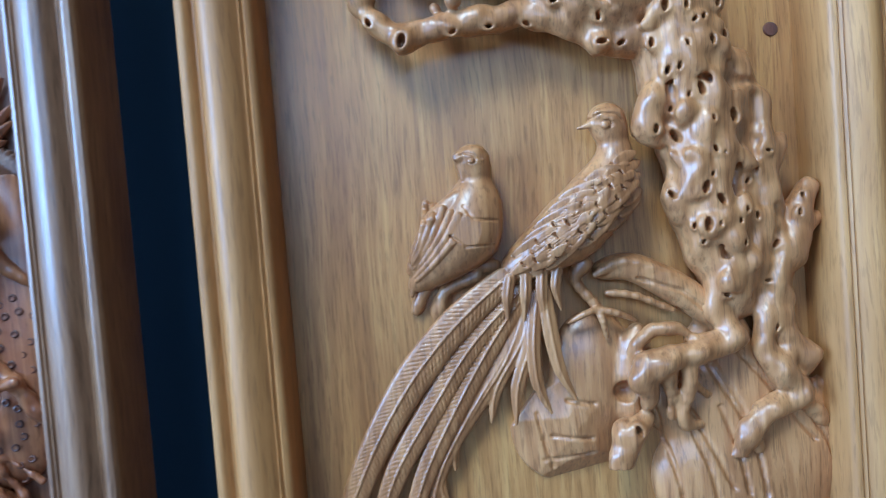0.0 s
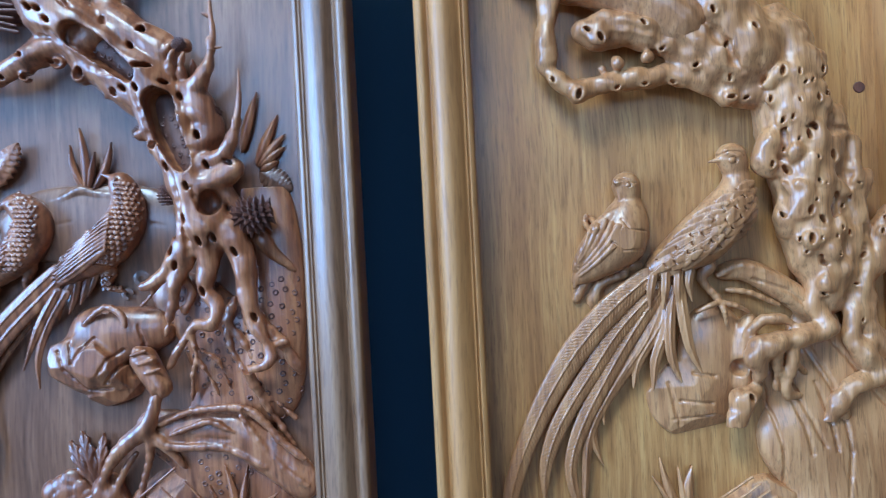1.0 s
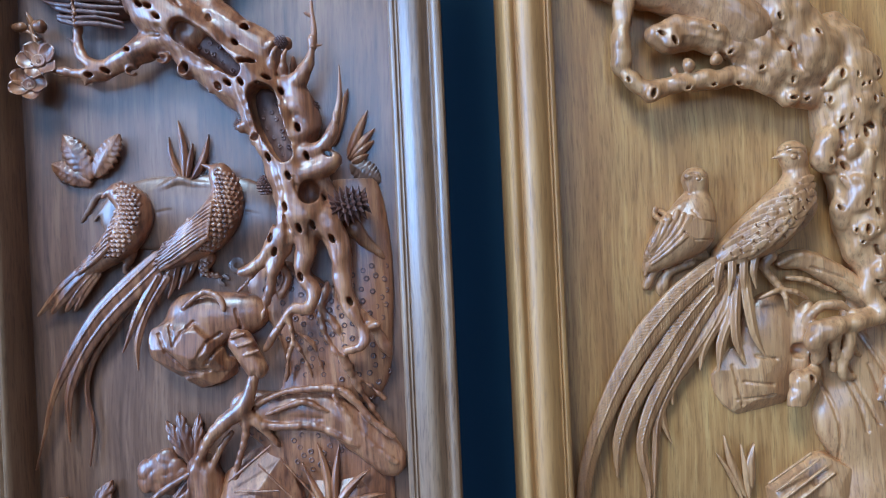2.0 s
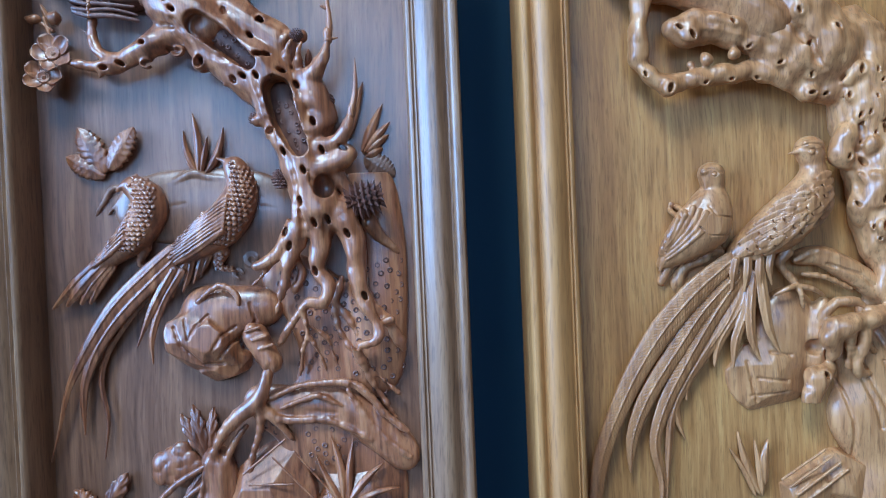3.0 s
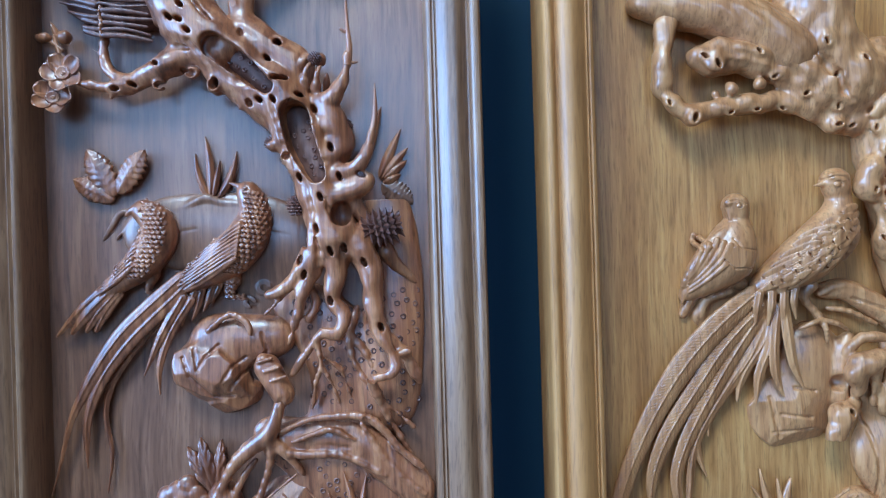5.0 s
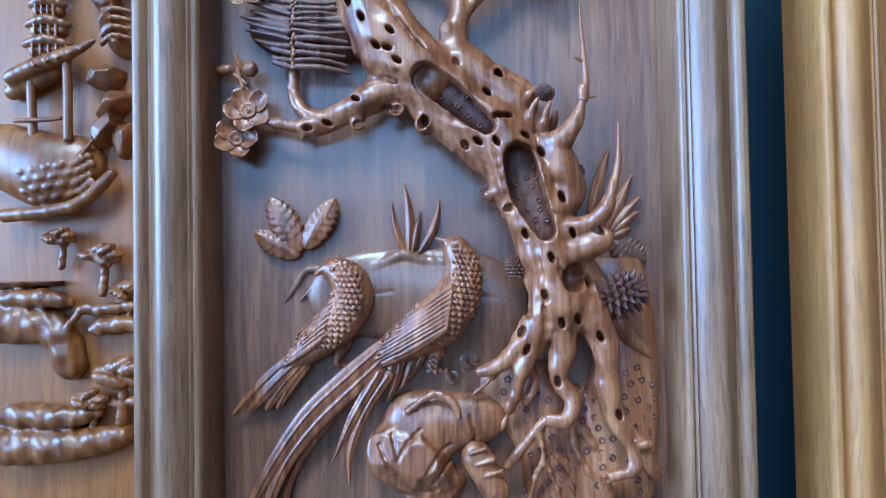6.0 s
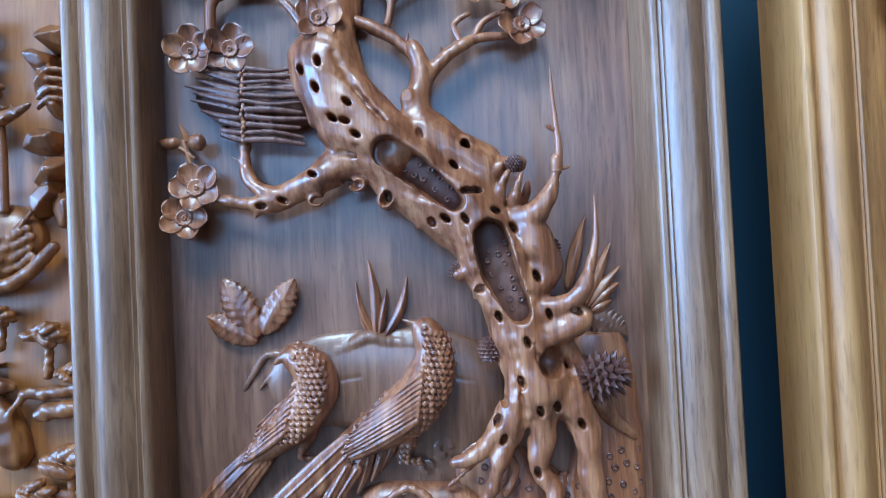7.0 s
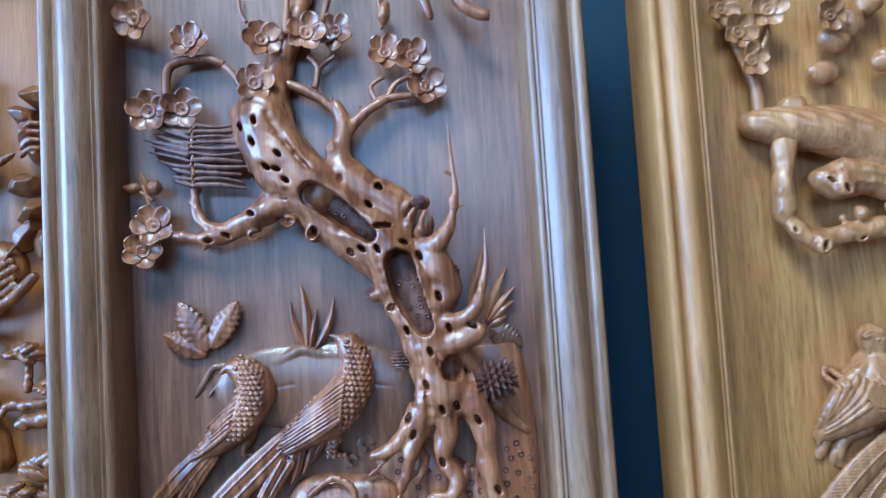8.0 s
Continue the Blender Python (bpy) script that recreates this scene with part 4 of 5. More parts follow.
low.limb((-18.2, -195, 3, 11.5), (-13.2, -218, 3, 12.4), (-21.2, -249, 3, 13.3), k=4)
low.rough(14, 0.2, 9)
low.part("root", BROWN_CARVED, BROWN, "broad twisted root over the lower ground")

boulders = Clay((-80, -290, -3), (130, -20, 36), 0.9)
boulders.rock((-21.2, -100, 4), (33, 25, 24), 21, -30, 22, 1.0)
boulders.rock((-9.2, -118, 2), (21, 16, 14), 23, 10, 14, 1.0)
boulders.limb((-23.2, -73, 1, 16), (3.8, -76, 2, 15.1), (28.8, -74, 3, 11.5), k=10, flat=1.4)
boulders.freeze()
for pts in (((-41.2, -86, 0), (-35.2, -100, 0), (-20.2, -116, 0), (-5.2, -117, 0)), ((-33.2, -80, 0), (-29.2, -95, 0), (-23.2, -85, 0), (-15.2, -78, 0)), ((-11.2, -105, 0), (-4.2, -94, 0), (4.8, -88, 0)), ((-7.2, -112, 0), (1.8, -101, 0), (11.8, -92, 0)), ((16.8, -70, 0), (20.8, -84, 0), (13.8, -95, 0))):
    boulders.groove(pts, 1.5)
boulders.limb((-23.2, -67, 14, 1.7), (-6.2, -55, 17, 2.2), (6.8, -61, 19, 2.2), (9.8, -70, 20, 1.7), k=2)
boulders.part("boulder", BROWN_CARVED, BROWN, "faceted carved boulder under the birds")
log = Clay((-20, -130, 0), (60, -40, 36), 0.8)
log.limb((20.8, -96, 16, 10), (32.8, -117, 18, 8.7), k=2)
log.limb((18.8, -90, 20, 5.2), (29.8, -96, 22, 3.4), k=2)
log.limb((32.8, -118, 30, 3.4), (31.8, -124, 26, 3.4), k=1.5, carve=True)
for x in (0, 1, 2):
    log.limb((16 + x * 5, -91 - x * 7, 26, 1.3), (26 + x * 5, -88 - x * 7, 25.5, 1.3), k=1)
log.part("log", BROWN_CARVED, BROWN, "short sawn log stub")
stones = Clay((-80, -290, -3), (146, -150, 34), 0.9)
stones.rock((24.8, -225, 0), (46, 36, 24), 31, 35, 16, 1.0)
stones.rock((96.8, -232, 0), (36, 30, 20), 33, -20, 16, 1.0)
stones.rock((67.8, -258, 0), (50, 30, 24), 37, 10, 16, 1.0)
for a, b in (((7.8, -203, 22, 1.1), (40.8, -178, 20, 1.1)), ((12.8, -211, 24, 1.1), (46.8, -212, 24, 0.9)), ((30.8, -190, 24, 0.9), (63.8, -226, 24, 0.9)), ((47.8, -187, 22, 0.9), (76.8, -224, 20, 0.9))):
    stones.limb(a, b, k=1.5)
stones.part("boulder", BROWN_CARVED, BROWN, "faceted carved boulder at the foot of the tree")
for root, tip, wide, bend in (((84.8, -233, 20), (75.8, -179, 12), 3.2, -3), ((89.8, -233, 20), (93.8, -181, 14), 3.0, 2), ((89.8, -228, 22), (116.8, -202, 16), 3.0, 2), ((91.8, -232, 22), (128.8, -222, 16), 3.0, 3), ((84.8, -232, 21), (63.8, -194, 14), 2.6, 1)):
    leaf(BROWN, BROWN_CARVED, root, tip, wide, 4, 0, bend, "grass_blade")
for root, tip, wide in (((-24.2, -194, 5), (-44.2, -157, 5), 5.5), ((-24.2, -192, 5), (-34.2, -150, 5), 5.5), ((-22.2, -192, 4), (-18.2, -153, 4), 4.5), ((-113.2, -232, 4), (-131.2, -214, 4), 7), ((-106.2, -232, 5), (-88.2, -202, 5), 7), ((-46.2, -230, 5), (-24.2, -199, 6), 3)):
    leaf(BROWN, BROWN_CARVED, root, tip, wide, 4.5, 4)
peony = Clay((-110, -260, -2), (0, -150, 18), 0.8)
for i in range(14):
    a, r = i * 2.4, 3.2 * math.sqrt(i)
    peony.blob((-50 + 1.5 * r * math.cos(a), -200 + 1.3 * r * math.sin(a), 2.5 + 2.5 * math.cos(r / 8)), (8, 6.5, 3.4), a * 57 + 90, 0.5, tilt=(0.1, 0.35))
peony.limb((-67.2, -230, 8, 2.6), (-48.2, -212, 10, 2.6), (-22.2, -197, 12, 2.2), k=1)
peony.limb((-49.2, -231, 8, 2.6), (-35.2, -219, 10, 2.2), (-23.2, -211, 11, 1.8), k=1)
peony.part("peony", BROWN_CARVED, BROWN, "carved round peony bloom")
bank = Clay((-120, -80, -3), (60, 60, 14), 0.9)
bank.limb((-70.2, 8, 1, 17.8), (-37.2, 9, 1, 21.4), (6.8, 2, 0, 28.6), (32.8, -4, 0, 25), k=8, flat=4.0)
bank.limb((-55.2, 24, 3, 2.7), (-39.2, 29, 4, 2.7), (-25.2, 35, 5, 3.1), (-13.2, 31, 4, 2.7), (6.8, 29, 4, 2.2), k=2)
bank.limb((-74, 26, 1, 2.2), (-90, 26, 1, 2.0), (-97, 17, 1, 1.8), (-105, 5, 0, 1.2), k=2)
bank.limb((-80, 20, 2, 1.3), (-88, 13, 2, 1.2), (-95, 5, 1, 0.8), k=1)
bank.limb((-27.2, -51, -2, 17.9), (12.8, -39, -2, 25.1), k=8, flat=4.0)
for c in ((24.8, -21, 9, 5.3), (17.8, -36, 9, 5.3), (6.8, -47, 8, 4.4)):
    for q in (1.0, 0.6):
        ring = [(c[0] + c[3] * q * math.cos(a * 0.7), c[1] + c[3] * q * math.sin(a * 0.7), 5.6, 0.8) for a in range(8)]
        bank.limb(*ring, k=0.6)
for a, b in (((26.8, 21, 9, 0.9), (41.8, 19, 9, 0.9)), ((26.8, 7, 9, 0.9), (42.8, 4, 9, 0.9)), ((-45.2, 9, 9, 0.9), (-32.2, 11, 9, 0.9))):
    bank.limb(a, b, k=1, carve=True)
bank.part("bank", BROWN_FIELD, BROWN, "low carved bank with curling waves")


# ---- brown panel: the birds, each one plain carving ----
def scaled_body(clay, rows, size, turn):
    """Rows of overlapping scales on a body, row by row from (u0, v0) to (u1, v1)."""
    for k, ((u0, v0), (u1, v1), n) in enumerate(rows):
        for i in range(n):
            q = (i + 0.25 + 0.5 * (k % 2)) / n
            clay.scale(u0 + (u1 - u0) * q, v0 + (v1 - v0) * q, size, turn)


hen = Clay((-152, -205, -2), (40, 52, 32), 0.55)
hen.limb((9.8, 38, 14, 8.3), (14.8, 23, 14, 10.5), (9.8, 6, 14, 14.4), (-3.2, -9, 14, 15.7), (-26.2, -23, 12, 11.4), (-44.2, -32, 10, 6.1), k=3)
hen.limb((6.8, 41, 16, 3.5), (-3.2, 45, 16, 0.7), k=1.5)
hen.limb((-4.2, -29, 10, 6.1), (-8.2, -40, 8, 2.6), (4.8, -44, 6, 1.3), k=2)
hen.freeze()
scaled_body(hen, [((10 - 0.1 * i - 0.06 * i * i, 38 - i * 3.6), (23 + 1.6 * i - 0.17 * i * i, 35 - i * 3.6), 5 + (3 < i < 10)) for i in range(17)][::-1], 2.2, 235)
for i in range(9):
    hen.quill((6 - i * 0.5, 13 - i * 3.2), (-33 - i * 1.5, -13 - i * 3.2), 2.3, 1.5, 1.0 - 0.05 * i, 1.3, 6, 0.04)
for k in range(2):
    for i in range(11):
        hen.scale(-2 - i * 3.3 - k * 2.6, 16 - i * 3.5 - k * 2.6, 2.1, 222, 0.5)
hen.part_lines([((5.5 - i * 0.5, 11.4 - i * 3.2), (-34 - i * 1.5, -14.6 - i * 3.2)) for i in range(8)], 0.95)
for i in range(4):
    for j in range(4):
        hen.scale(-7 + j * 3.6 - i * 0.6, -30 - i * 3.8, 2.0, 260)
feathers(hen, [(-40.2, -25, 17, 4.3), (-62.2, -44, 16, 6.2), (-88.2, -68, 14, 6.0), (-110.2, -98, 12, 5.0), (-128.2, -131, 10, 2.6), (-137.2, -162, 9, 1.5), (-145.2, -189, 8, 0.4)])
feathers(hen, [(-38.2, -32, 16, 3.9), (-61.2, -53, 15, 6.0), (-84.2, -75, 13, 5.8), (-104.2, -101, 11, 4.6), (-115.2, -127, 10, 3.5), (-118.2, -147, 9, 2.6), (-118.2, -169, 8, 0.4)])
feathers(hen, [(-57.2, -54, 8, 3.1), (-83.2, -82, 7, 3.1), (-100.2, -108, 6, 2.7), (-105.2, -131, 5, 2.2), (-101.2, -160, 5, 1.8), (-105.2, -190, 5, 0.4)])
for pts in ([(-41.2, -41, 16, 3.5), (-58.2, -69, 14, 3.5), (-73.2, -100, 10, 0.4)], [(-35.2, -43, 15, 3.5), (-51.2, -67, 13, 3.5), (-61.2, -93, 11, 2.6), (-62.2, -115, 9, 0.4)], [(-32.2, -37, 14, 3.1), (-40.2, -50, 12, 2.6), (-44.2, -63, 10, 0.4)], [(-26.2, -32, 14, 3.1), (-31.2, -48, 12, 2.6), (-36.2, -59, 10, 0.4)], [(-17.2, -28, 14, 3.1), (-22.2, -41, 12, 2.6), (-27.2, -52, 10, 0.4)], [(-10.2, -24, 14, 3.1), (-16.2, -37, 12, 2.2), (-21.2, -46, 10, 0.4)]):
    feathers(hen, pts)
hen.eye(*(9.8, 40, 24)[:2], 1.6)
hen.part("bird", BROWN_CARVED, BROWN, "carved bird with scaly breast and long tail")

mate = Clay((-155, -80, -2), (-30, 60, 30), 0.55)
mate.limb((-70.2, 26, 12, 7.9), (-60.2, 18, 12, 11.4), (-58.2, 5, 12, 12.7), (-69.2, -12, 11, 12.3), (-88.2, -27, 9, 7.9), (-107.2, -39, 7, 4), k=3)
mate.limb((-74.2, 27, 15, 3.4), (-78.2, 25, 15, 2.0), (-82.2, 22, 14, 0.6), k=1.5)
mate.limb((-64.2, -23, 8, 4.4), (-70.2, -36, 6, 1.8), (-62.2, -38, 5, 1.1), k=2)
mate.freeze()
scaled_body(mate, [((-68 + 0.9 * i - 0.10 * i * i, 34 - i * 3.5), (-55 + 1.9 * i - 0.165 * i * i, 33 - i * 3.5), 4 + (2 < i < 10)) for i in range(17)][::-1], 2.1, 240)
for i in range(8):
    mate.quill((-69 - i * 1.2, 10 - i * 4.0), (-96 - i * 0.9, -17 - i * 2.6), 2.3, 1.4, 1.0 - 0.05 * i, 1.3, 6, 0.03)
for k in range(2):
    for i in range(8):
        mate.scale(-76 - i * 2.7 - k * 2.2, 10 - i * 3.4 - k * 2.4, 2.0, 226, 0.4)
mate.part_lines([((-69.5 - i * 1.2, 8 - i * 4.0), (-96.5 - i * 0.9, -18.5 - i * 2.6)) for i in range(7)], 0.9)
for pts in ([(-96.2, -29, 11, 3.6), (-116.2, -46, 10, 4.4), (-138.2, -68, 8, 1.2)], [(-94.2, -33, 12, 3.6), (-112.2, -50, 11, 4.4), (-127.2, -66, 8, 1.6)], [(-92.2, -36, 11, 3.6), (-106.2, -51, 10, 4.2), (-116.2, -65, 8, 1.6)], [(-90.2, -37, 10, 3.4), (-101.2, -51, 9, 3.8), (-109.2, -65, 8, 1.4)]):
    feathers(mate, pts)
mate.eye(*(-69.2, 26, 20)[:2], 1.6)
mate.part("bird", BROWN_CARVED, BROWN, "smaller carved bird with its head turned back")


# ---- yellow panel: the tree ----
def knot_hole(clay, u, v, r, turn=0.0, lip=1.0):
    """A worm hole with a swollen lip."""
    h = clay.top(u, v)
    clay.blob((u, v, h - r * 0.4), (r * 2.1, r * 1.8, r * 1.15 * lip), turn, 2.4)
    clay.blob((u, v, h + 1.0), (r * 1.35, r * 0.7, 9), turn, 0.8, True)


old = Clay((-130, -175, -3), (165, 260, 52), 1.0)
old.limb((62.5, 134, 16, 20), (70.5, 107, 18, 21.9), (72.5, 78, 18, 23.9), (79.5, 45, 16, 23.3), (84.5, 8, 16, 21.3), (86.5, -26, 16, 19.3), (94.5, -54, 14, 16.7), (100.5, -82, 12, 10.7), k=6)
old.limb((96.5, 64, 14, 16.7), (108.5, 33, 14, 15.4), (110.5, -1, 14, 15.4), (115.5, -38, 14, 14.7), (119.5, -69, 14, 10.7), (123.5, -97, 14, 7.4), (136.5, -116, 14, 10), k=6)
old.limb((80.5, 31, 26, 9.1), (73.5, 12, 28, 9.7), (71.5, -8, 26, 8.5), k=5)
old.limb((65.5, 3, 22, 5.3), (62.5, -11, 22, 6.6), (67.5, -24, 22, 4.6), k=3)
old.limb((116.5, -8, 18, 8), (120.5, 10, 20, 5.9), (127.5, 20, 20, 3.3), k=3)
old.limb((129.5, -56, 16, 8), (134.5, -36, 18, 8.6), (140.5, -16, 18, 6), (143.5, -10, 18, 3.3), k=4)
old.limb((136.5, -33, 18, 6), (149.5, -30, 16, 3.3), k=3)
old.limb((54.5, 45, 26, 9.8), (51.5, 30, 24, 7.2), (55.5, 25, 20, 4.6), k=4)
# forked branch over the birds
old.limb((62.5, 88, 18, 15.2), (35.5, 86, 20, 9.9), (13.5, 96, 20, 7.3), (-12.5, 103, 20, 7.3), (-35.5, 101, 20, 6.6), (-55.5, 101, 20, 6.6), (-80.5, 94, 20, 7.3), (-98.5, 109, 18, 4.6), (-102.5, 119, 16, 4), k=4)
old.limb((-99.5, 119, 18, 7.7), (-101.5, 142, 17, 5.9), (-96.5, 169, 16, 7.3), (-88.5, 196, 14, 10.1), k=4)
old.limb((-61.5, 136, 20, 10.9), (-73.5, 138, 20, 8.2), k=3)
old.limb((-68.5, 139, 20, 11.8), (-42.5, 140, 22, 12.7), (-10.5, 130, 22, 13.6), (21.5, 111, 22, 19), k=5)
old.limb((13.5, 178, 20, 27.2), (22.5, 143, 20, 25.4), (40.5, 115, 20, 27.2), k=5)
old.limb((-89.5, 182, 16, 9.1), (-44.5, 171, 18, 12.7), (-4.5, 162, 18, 15.5), k=5)
old.limb((58.5, 125, 16, 7.3), (61.5, 134, 14, 6.4), k=3)
for i, (u, v, h, r) in enumerate(((-80.5, 93, 20, 7.3), (-52.5, 98, 24, 5.2), (-32.5, 98, 24, 4.6), (-11.5, 100, 24, 3.9), (26.5, 85, 24, 7.8), (-61.5, 110, 20, 4.6), (-52.5, 112, 26, 6.3), (-30.5, 116, 26, 5.4))):
    old.blob((u, v, h), (r, r * 0.85, r * 0.9), 20 * i, 3)
# roots
old.limb((86.8, -62.2, 18, 7), (85.8, -78.9, 18, 6), (91.9, -94.1, 20, 6.5), (93.2, -100.4, 22, 6.5), (76.2, -104.0, 24, 6), (63.1, -106.0, 26, 6.5), (49.1, -109.2, 26, 8.5), (38.9, -117.8, 24, 7.5), (43.9, -130.4, 20, 4.5), (41.8, -138.5, 17, 2), k=3)
old.limb((94.4, -96.2, 20, 5), (74.0, -98.6, 22, 3.5), (62.2, -91.0, 22, 3), (49.0, -91.0, 20, 3.2), (39.1, -98.9, 17, 3), (36.4, -112.6, 13, 2), k=2)
old.limb((62.2, -106.8, 26, 5), (65.5, -122.3, 24, 3.8), (63.5, -139.9, 20, 3), (65.5, -154.8, 15, 2), k=2)
old.limb((52.3, -113.2, 26, 5), (54.9, -129.2, 22, 3.6), (55.5, -145.9, 16, 2), k=2)
old.limb((55.7, -129.8, 20, 3.4), (62.4, -142.2, 18, 2.8), (68.4, -152.2, 15, 2.2), (76.3, -153.7, 13, 2), (82.2, -161.6, 11, 1.6), k=2)
old.limb((64.7, -120.9, 22, 3), (73.8, -130.2, 18, 2.4), (81.0, -136.0, 13, 1.6), k=2)
old.limb((112.8, -72.0, 18, 6), (112.1, -90.5, 19, 5), (113.1, -109.2, 20, 6), (121.3, -123.1, 20, 8.5), (129.4, -137.1, 20, 7.5), (119.5, -143.4, 21, 6.5), (106.7, -149.6, 21, 6), (97.6, -162.2, 20, 5), (94.7, -176.2, 17, 3.6), (89.6, -188.7, 13, 1.8), k=3)
old.limb((120.2, -122.6, 22, 6), (128.6, -109.2, 18, 5), (136.2, -123.6, 16, 5), k=3)
old.limb((130.6, -137.8, 18, 5), (144.7, -155.6, 14, 3.6), (152.0, -162.7, 12, 2.4), k=3)
old.limb((102.7, -161.8, 17, 3.6), (106.5, -176.3, 15, 2.8), (99.8, -184.0, 13, 2.2), (97.5, -194.2, 11, 1.5), k=2)
old.limb((106.5, -176.3, 15, 2.8), (106.7, -190.5, 13, 2.4), (111.6, -203.5, 11, 1.8), k=2)
old.limb((116.4, -162.0, 15, 3.2), (125.8, -177.1, 13, 2.6), (125.5, -191.0, 12, 2.4), (131.4, -206.1, 10, 1.8), k=2)
old.limb((116.8, -164.3, 14, 3), (117.0, -180.4, 12, 2.4), (122.4, -201.2, 10, 1.8), k=2)
old.limb((42.5, -148, 14, 6.4), (30.5, -154, 18, 7.3), (26.5, -168, 18, 6.4), (23.5, -182, 16, 4.1), k=3)
old.limb((24.5, -190, 12, 4.6), (33.5, -195, 12, 4.1), (61.5, -190, 12, 3.7), (86.5, -199, 10, 3.2), (116.5, -209, 8, 2.3), k=3)
old.limb((28.5, -195, 12, 3.7), (22.5, -212, 10, 3.2), (2.5, -224, 8, 2.8), (-7.5, -241, 7, 2.3), k=3)
old.limb((31.5, -198, 12, 3.7), (43.5, -213, 11, 2.8), (47.5, -233, 8, 2.3), k=3)
# swellings on the trunk
rnd = random.Random(17)
for i in range(30):
    q = i / 29
    u, v = 64 + 26 * q + rnd.uniform(-19, 24), 128 - 190 * q + rnd.uniform(-6, 6)
    if old.top(u, v) > 10:
        r = rnd.uniform(4.0, 8.0)
        old.blob((u, v, old.top(u, v) - r * 0.45), (r, r * rnd.uniform(1.1, 1.7), r * 0.8), rnd.uniform(-25, 25), 1.6)
# furrows down the trunk
for a, b, c in (((60.5, 63, 32, 1.9), (61.5, 41, 34, 1.3), (58.5, 19, 30, 1.9)), ((93.5, 64, 34, 2.2), (97.5, 29, 32, 1.9), (94.5, -3, 32, 1.6)), ((82.5, 55, 34, 1.3), (87.5, 26, 34, 1.3), (88.5, -6, 33, 1.3)), ((94.5, -3, 31, 1.9), (95.5, -33, 30, 1.6), (98.5, -53, 28, 1.3)), ((109.5, 44, 30, 1.6), (109.5, 19, 30, 1.6), (106.5, -4, 30, 1.3)), ((87.5, -35, 30, 1.3), (91.5, -56, 28, 1.3), (102.5, -74, 24, 1.3)), ((118.5, -21, 28, 1.6), (119.5, -48, 28, 1.3), (109.5, -81, 24, 1.6)), ((55.5, 74, 30, 1.6), (77.5, 55, 38, 1.6), (113.5, 54, 28, 1.9))):
    old.limb(a, b, c, k=4, carve=True)
for a, b, c in (((-60.5, 141, 36, 1.8), (-17.5, 128, 38, 2.2), (9.5, 104, 38, 2.2)), ((-55.5, 132, 34, 1.3), (-25.5, 122, 36, 1.8), (1.5, 100, 36, 1.8)), ((-8.5, 152, 38, 2.2), (12.5, 129, 40, 2.2), (30.5, 99, 40, 2.2)), ((-78.5, 174, 26, 1.8), (-46.5, 162, 36, 2.2), (-12.5, 148, 38, 2.2))):
    old.limb(a, b, c, k=4, carve=True)
old.rough(18, 0.6, 6)
old.rough(9, 0.16, 7)
rnd = random.Random(3)
for u, v, h, r in ((86.5, 12, 30, 1.3), (79.5, 0, 30, 1.9), (71.5, -29, 30, 2.3), (82.5, -29, 30, 1.9), (94.5, -28, 30, 1.9), (75.5, -39, 30, 1.9), (102.5, -5, 28, 2.3), (106.5, -26, 28, 2.3), (69.5, 47, 32, 2.2), (61.5, 40, 32, 2.2), (80.5, 32, 30, 1.9), (52.5, 29, 30, 2.9), (68.5, 75, 34, 1.9), (64.5, 63, 34, 2.2), (51.5, 78, 34, 2.9), (77.5, 89, 34, 2.6), (87.5, 98, 34, 2.9), (92.5, 81, 30, 2.9), (68.5, 96, 34, 2.6)):
    knot_hole(old, u, v, r * 0.72, rnd.uniform(50, 110))
for u, v, h, r in ((-11.5, 134, 36, 3.1), (9.5, 144, 38, 3.5), (-21.5, 121, 36, 2.7), (-35.5, 140, 34, 3.1), (24.5, 96, 38, 3.1), (21.5, 120, 38, 3.5), (1.5, 107, 38, 3.1), (-73.5, 138, 30, 4), (-69.5, 131, 30, 3.6), (-5.5, 157, 36, 3.1), (-28.5, 160, 34, 2.7), (37.5, 130, 34, 3.5)):
    knot_hole(old, u, v, r * 0.62, rnd.uniform(30, 150))
for i in range(14):
    lane = i % 3 - 1
    a, b = ((67.5, 98, 30), (77.5, 37, 30)) if i < 5 else ((77.5, 31, 30), (94.5, -49, 30))
    q = i / 5 if i < 5 else (i - 5) / 9
    u, v = a[0] + (b[0] - a[0]) * q + lane * 13 + rnd.uniform(-4, 4), a[1] + (b[1] - a[1]) * q + rnd.uniform(-3, 3)
    if old.top(u, v) > 12:
        knot_hole(old, u, v, rnd.uniform(1.3, 3.2), rnd.uniform(40, 130))
for u, v, h, r in ((26.5, 82, 30, 3.2), (37.5, 81, 30, 2.6), (-81.5, 90, 32, 4.2), (-98.5, 103, 28, 2.6), (-53.5, 94, 30, 2.3), (-33.5, 96, 30, 2.3), (-12.5, 97, 30, 2.3), (119.5, -44, 28, 2.9), (114.5, -66, 26, 2), (88.5, -72, 26, 2.3), (117.5, -95, 24, 2.3), (133.5, -26, 28, 2.3), (136.5, -16, 26, 2), (60.5, -10, 30, 2.9), (34.5, -151, 26, 3.6), (22.5, -176, 24, 2.3), (-65.5, 131, 32, 4), (115.5, 12, 28, 1.9)):
    knot_hole(old, u, v, r * 0.72, rnd.uniform(0, 180))
old.part("tree", YELLOW_CARVED, YELLOW, "glossy knotted trunk pitted with worm holes")
cover = Clay((-160, 55, -3), (165, 300, 44), 1.2)
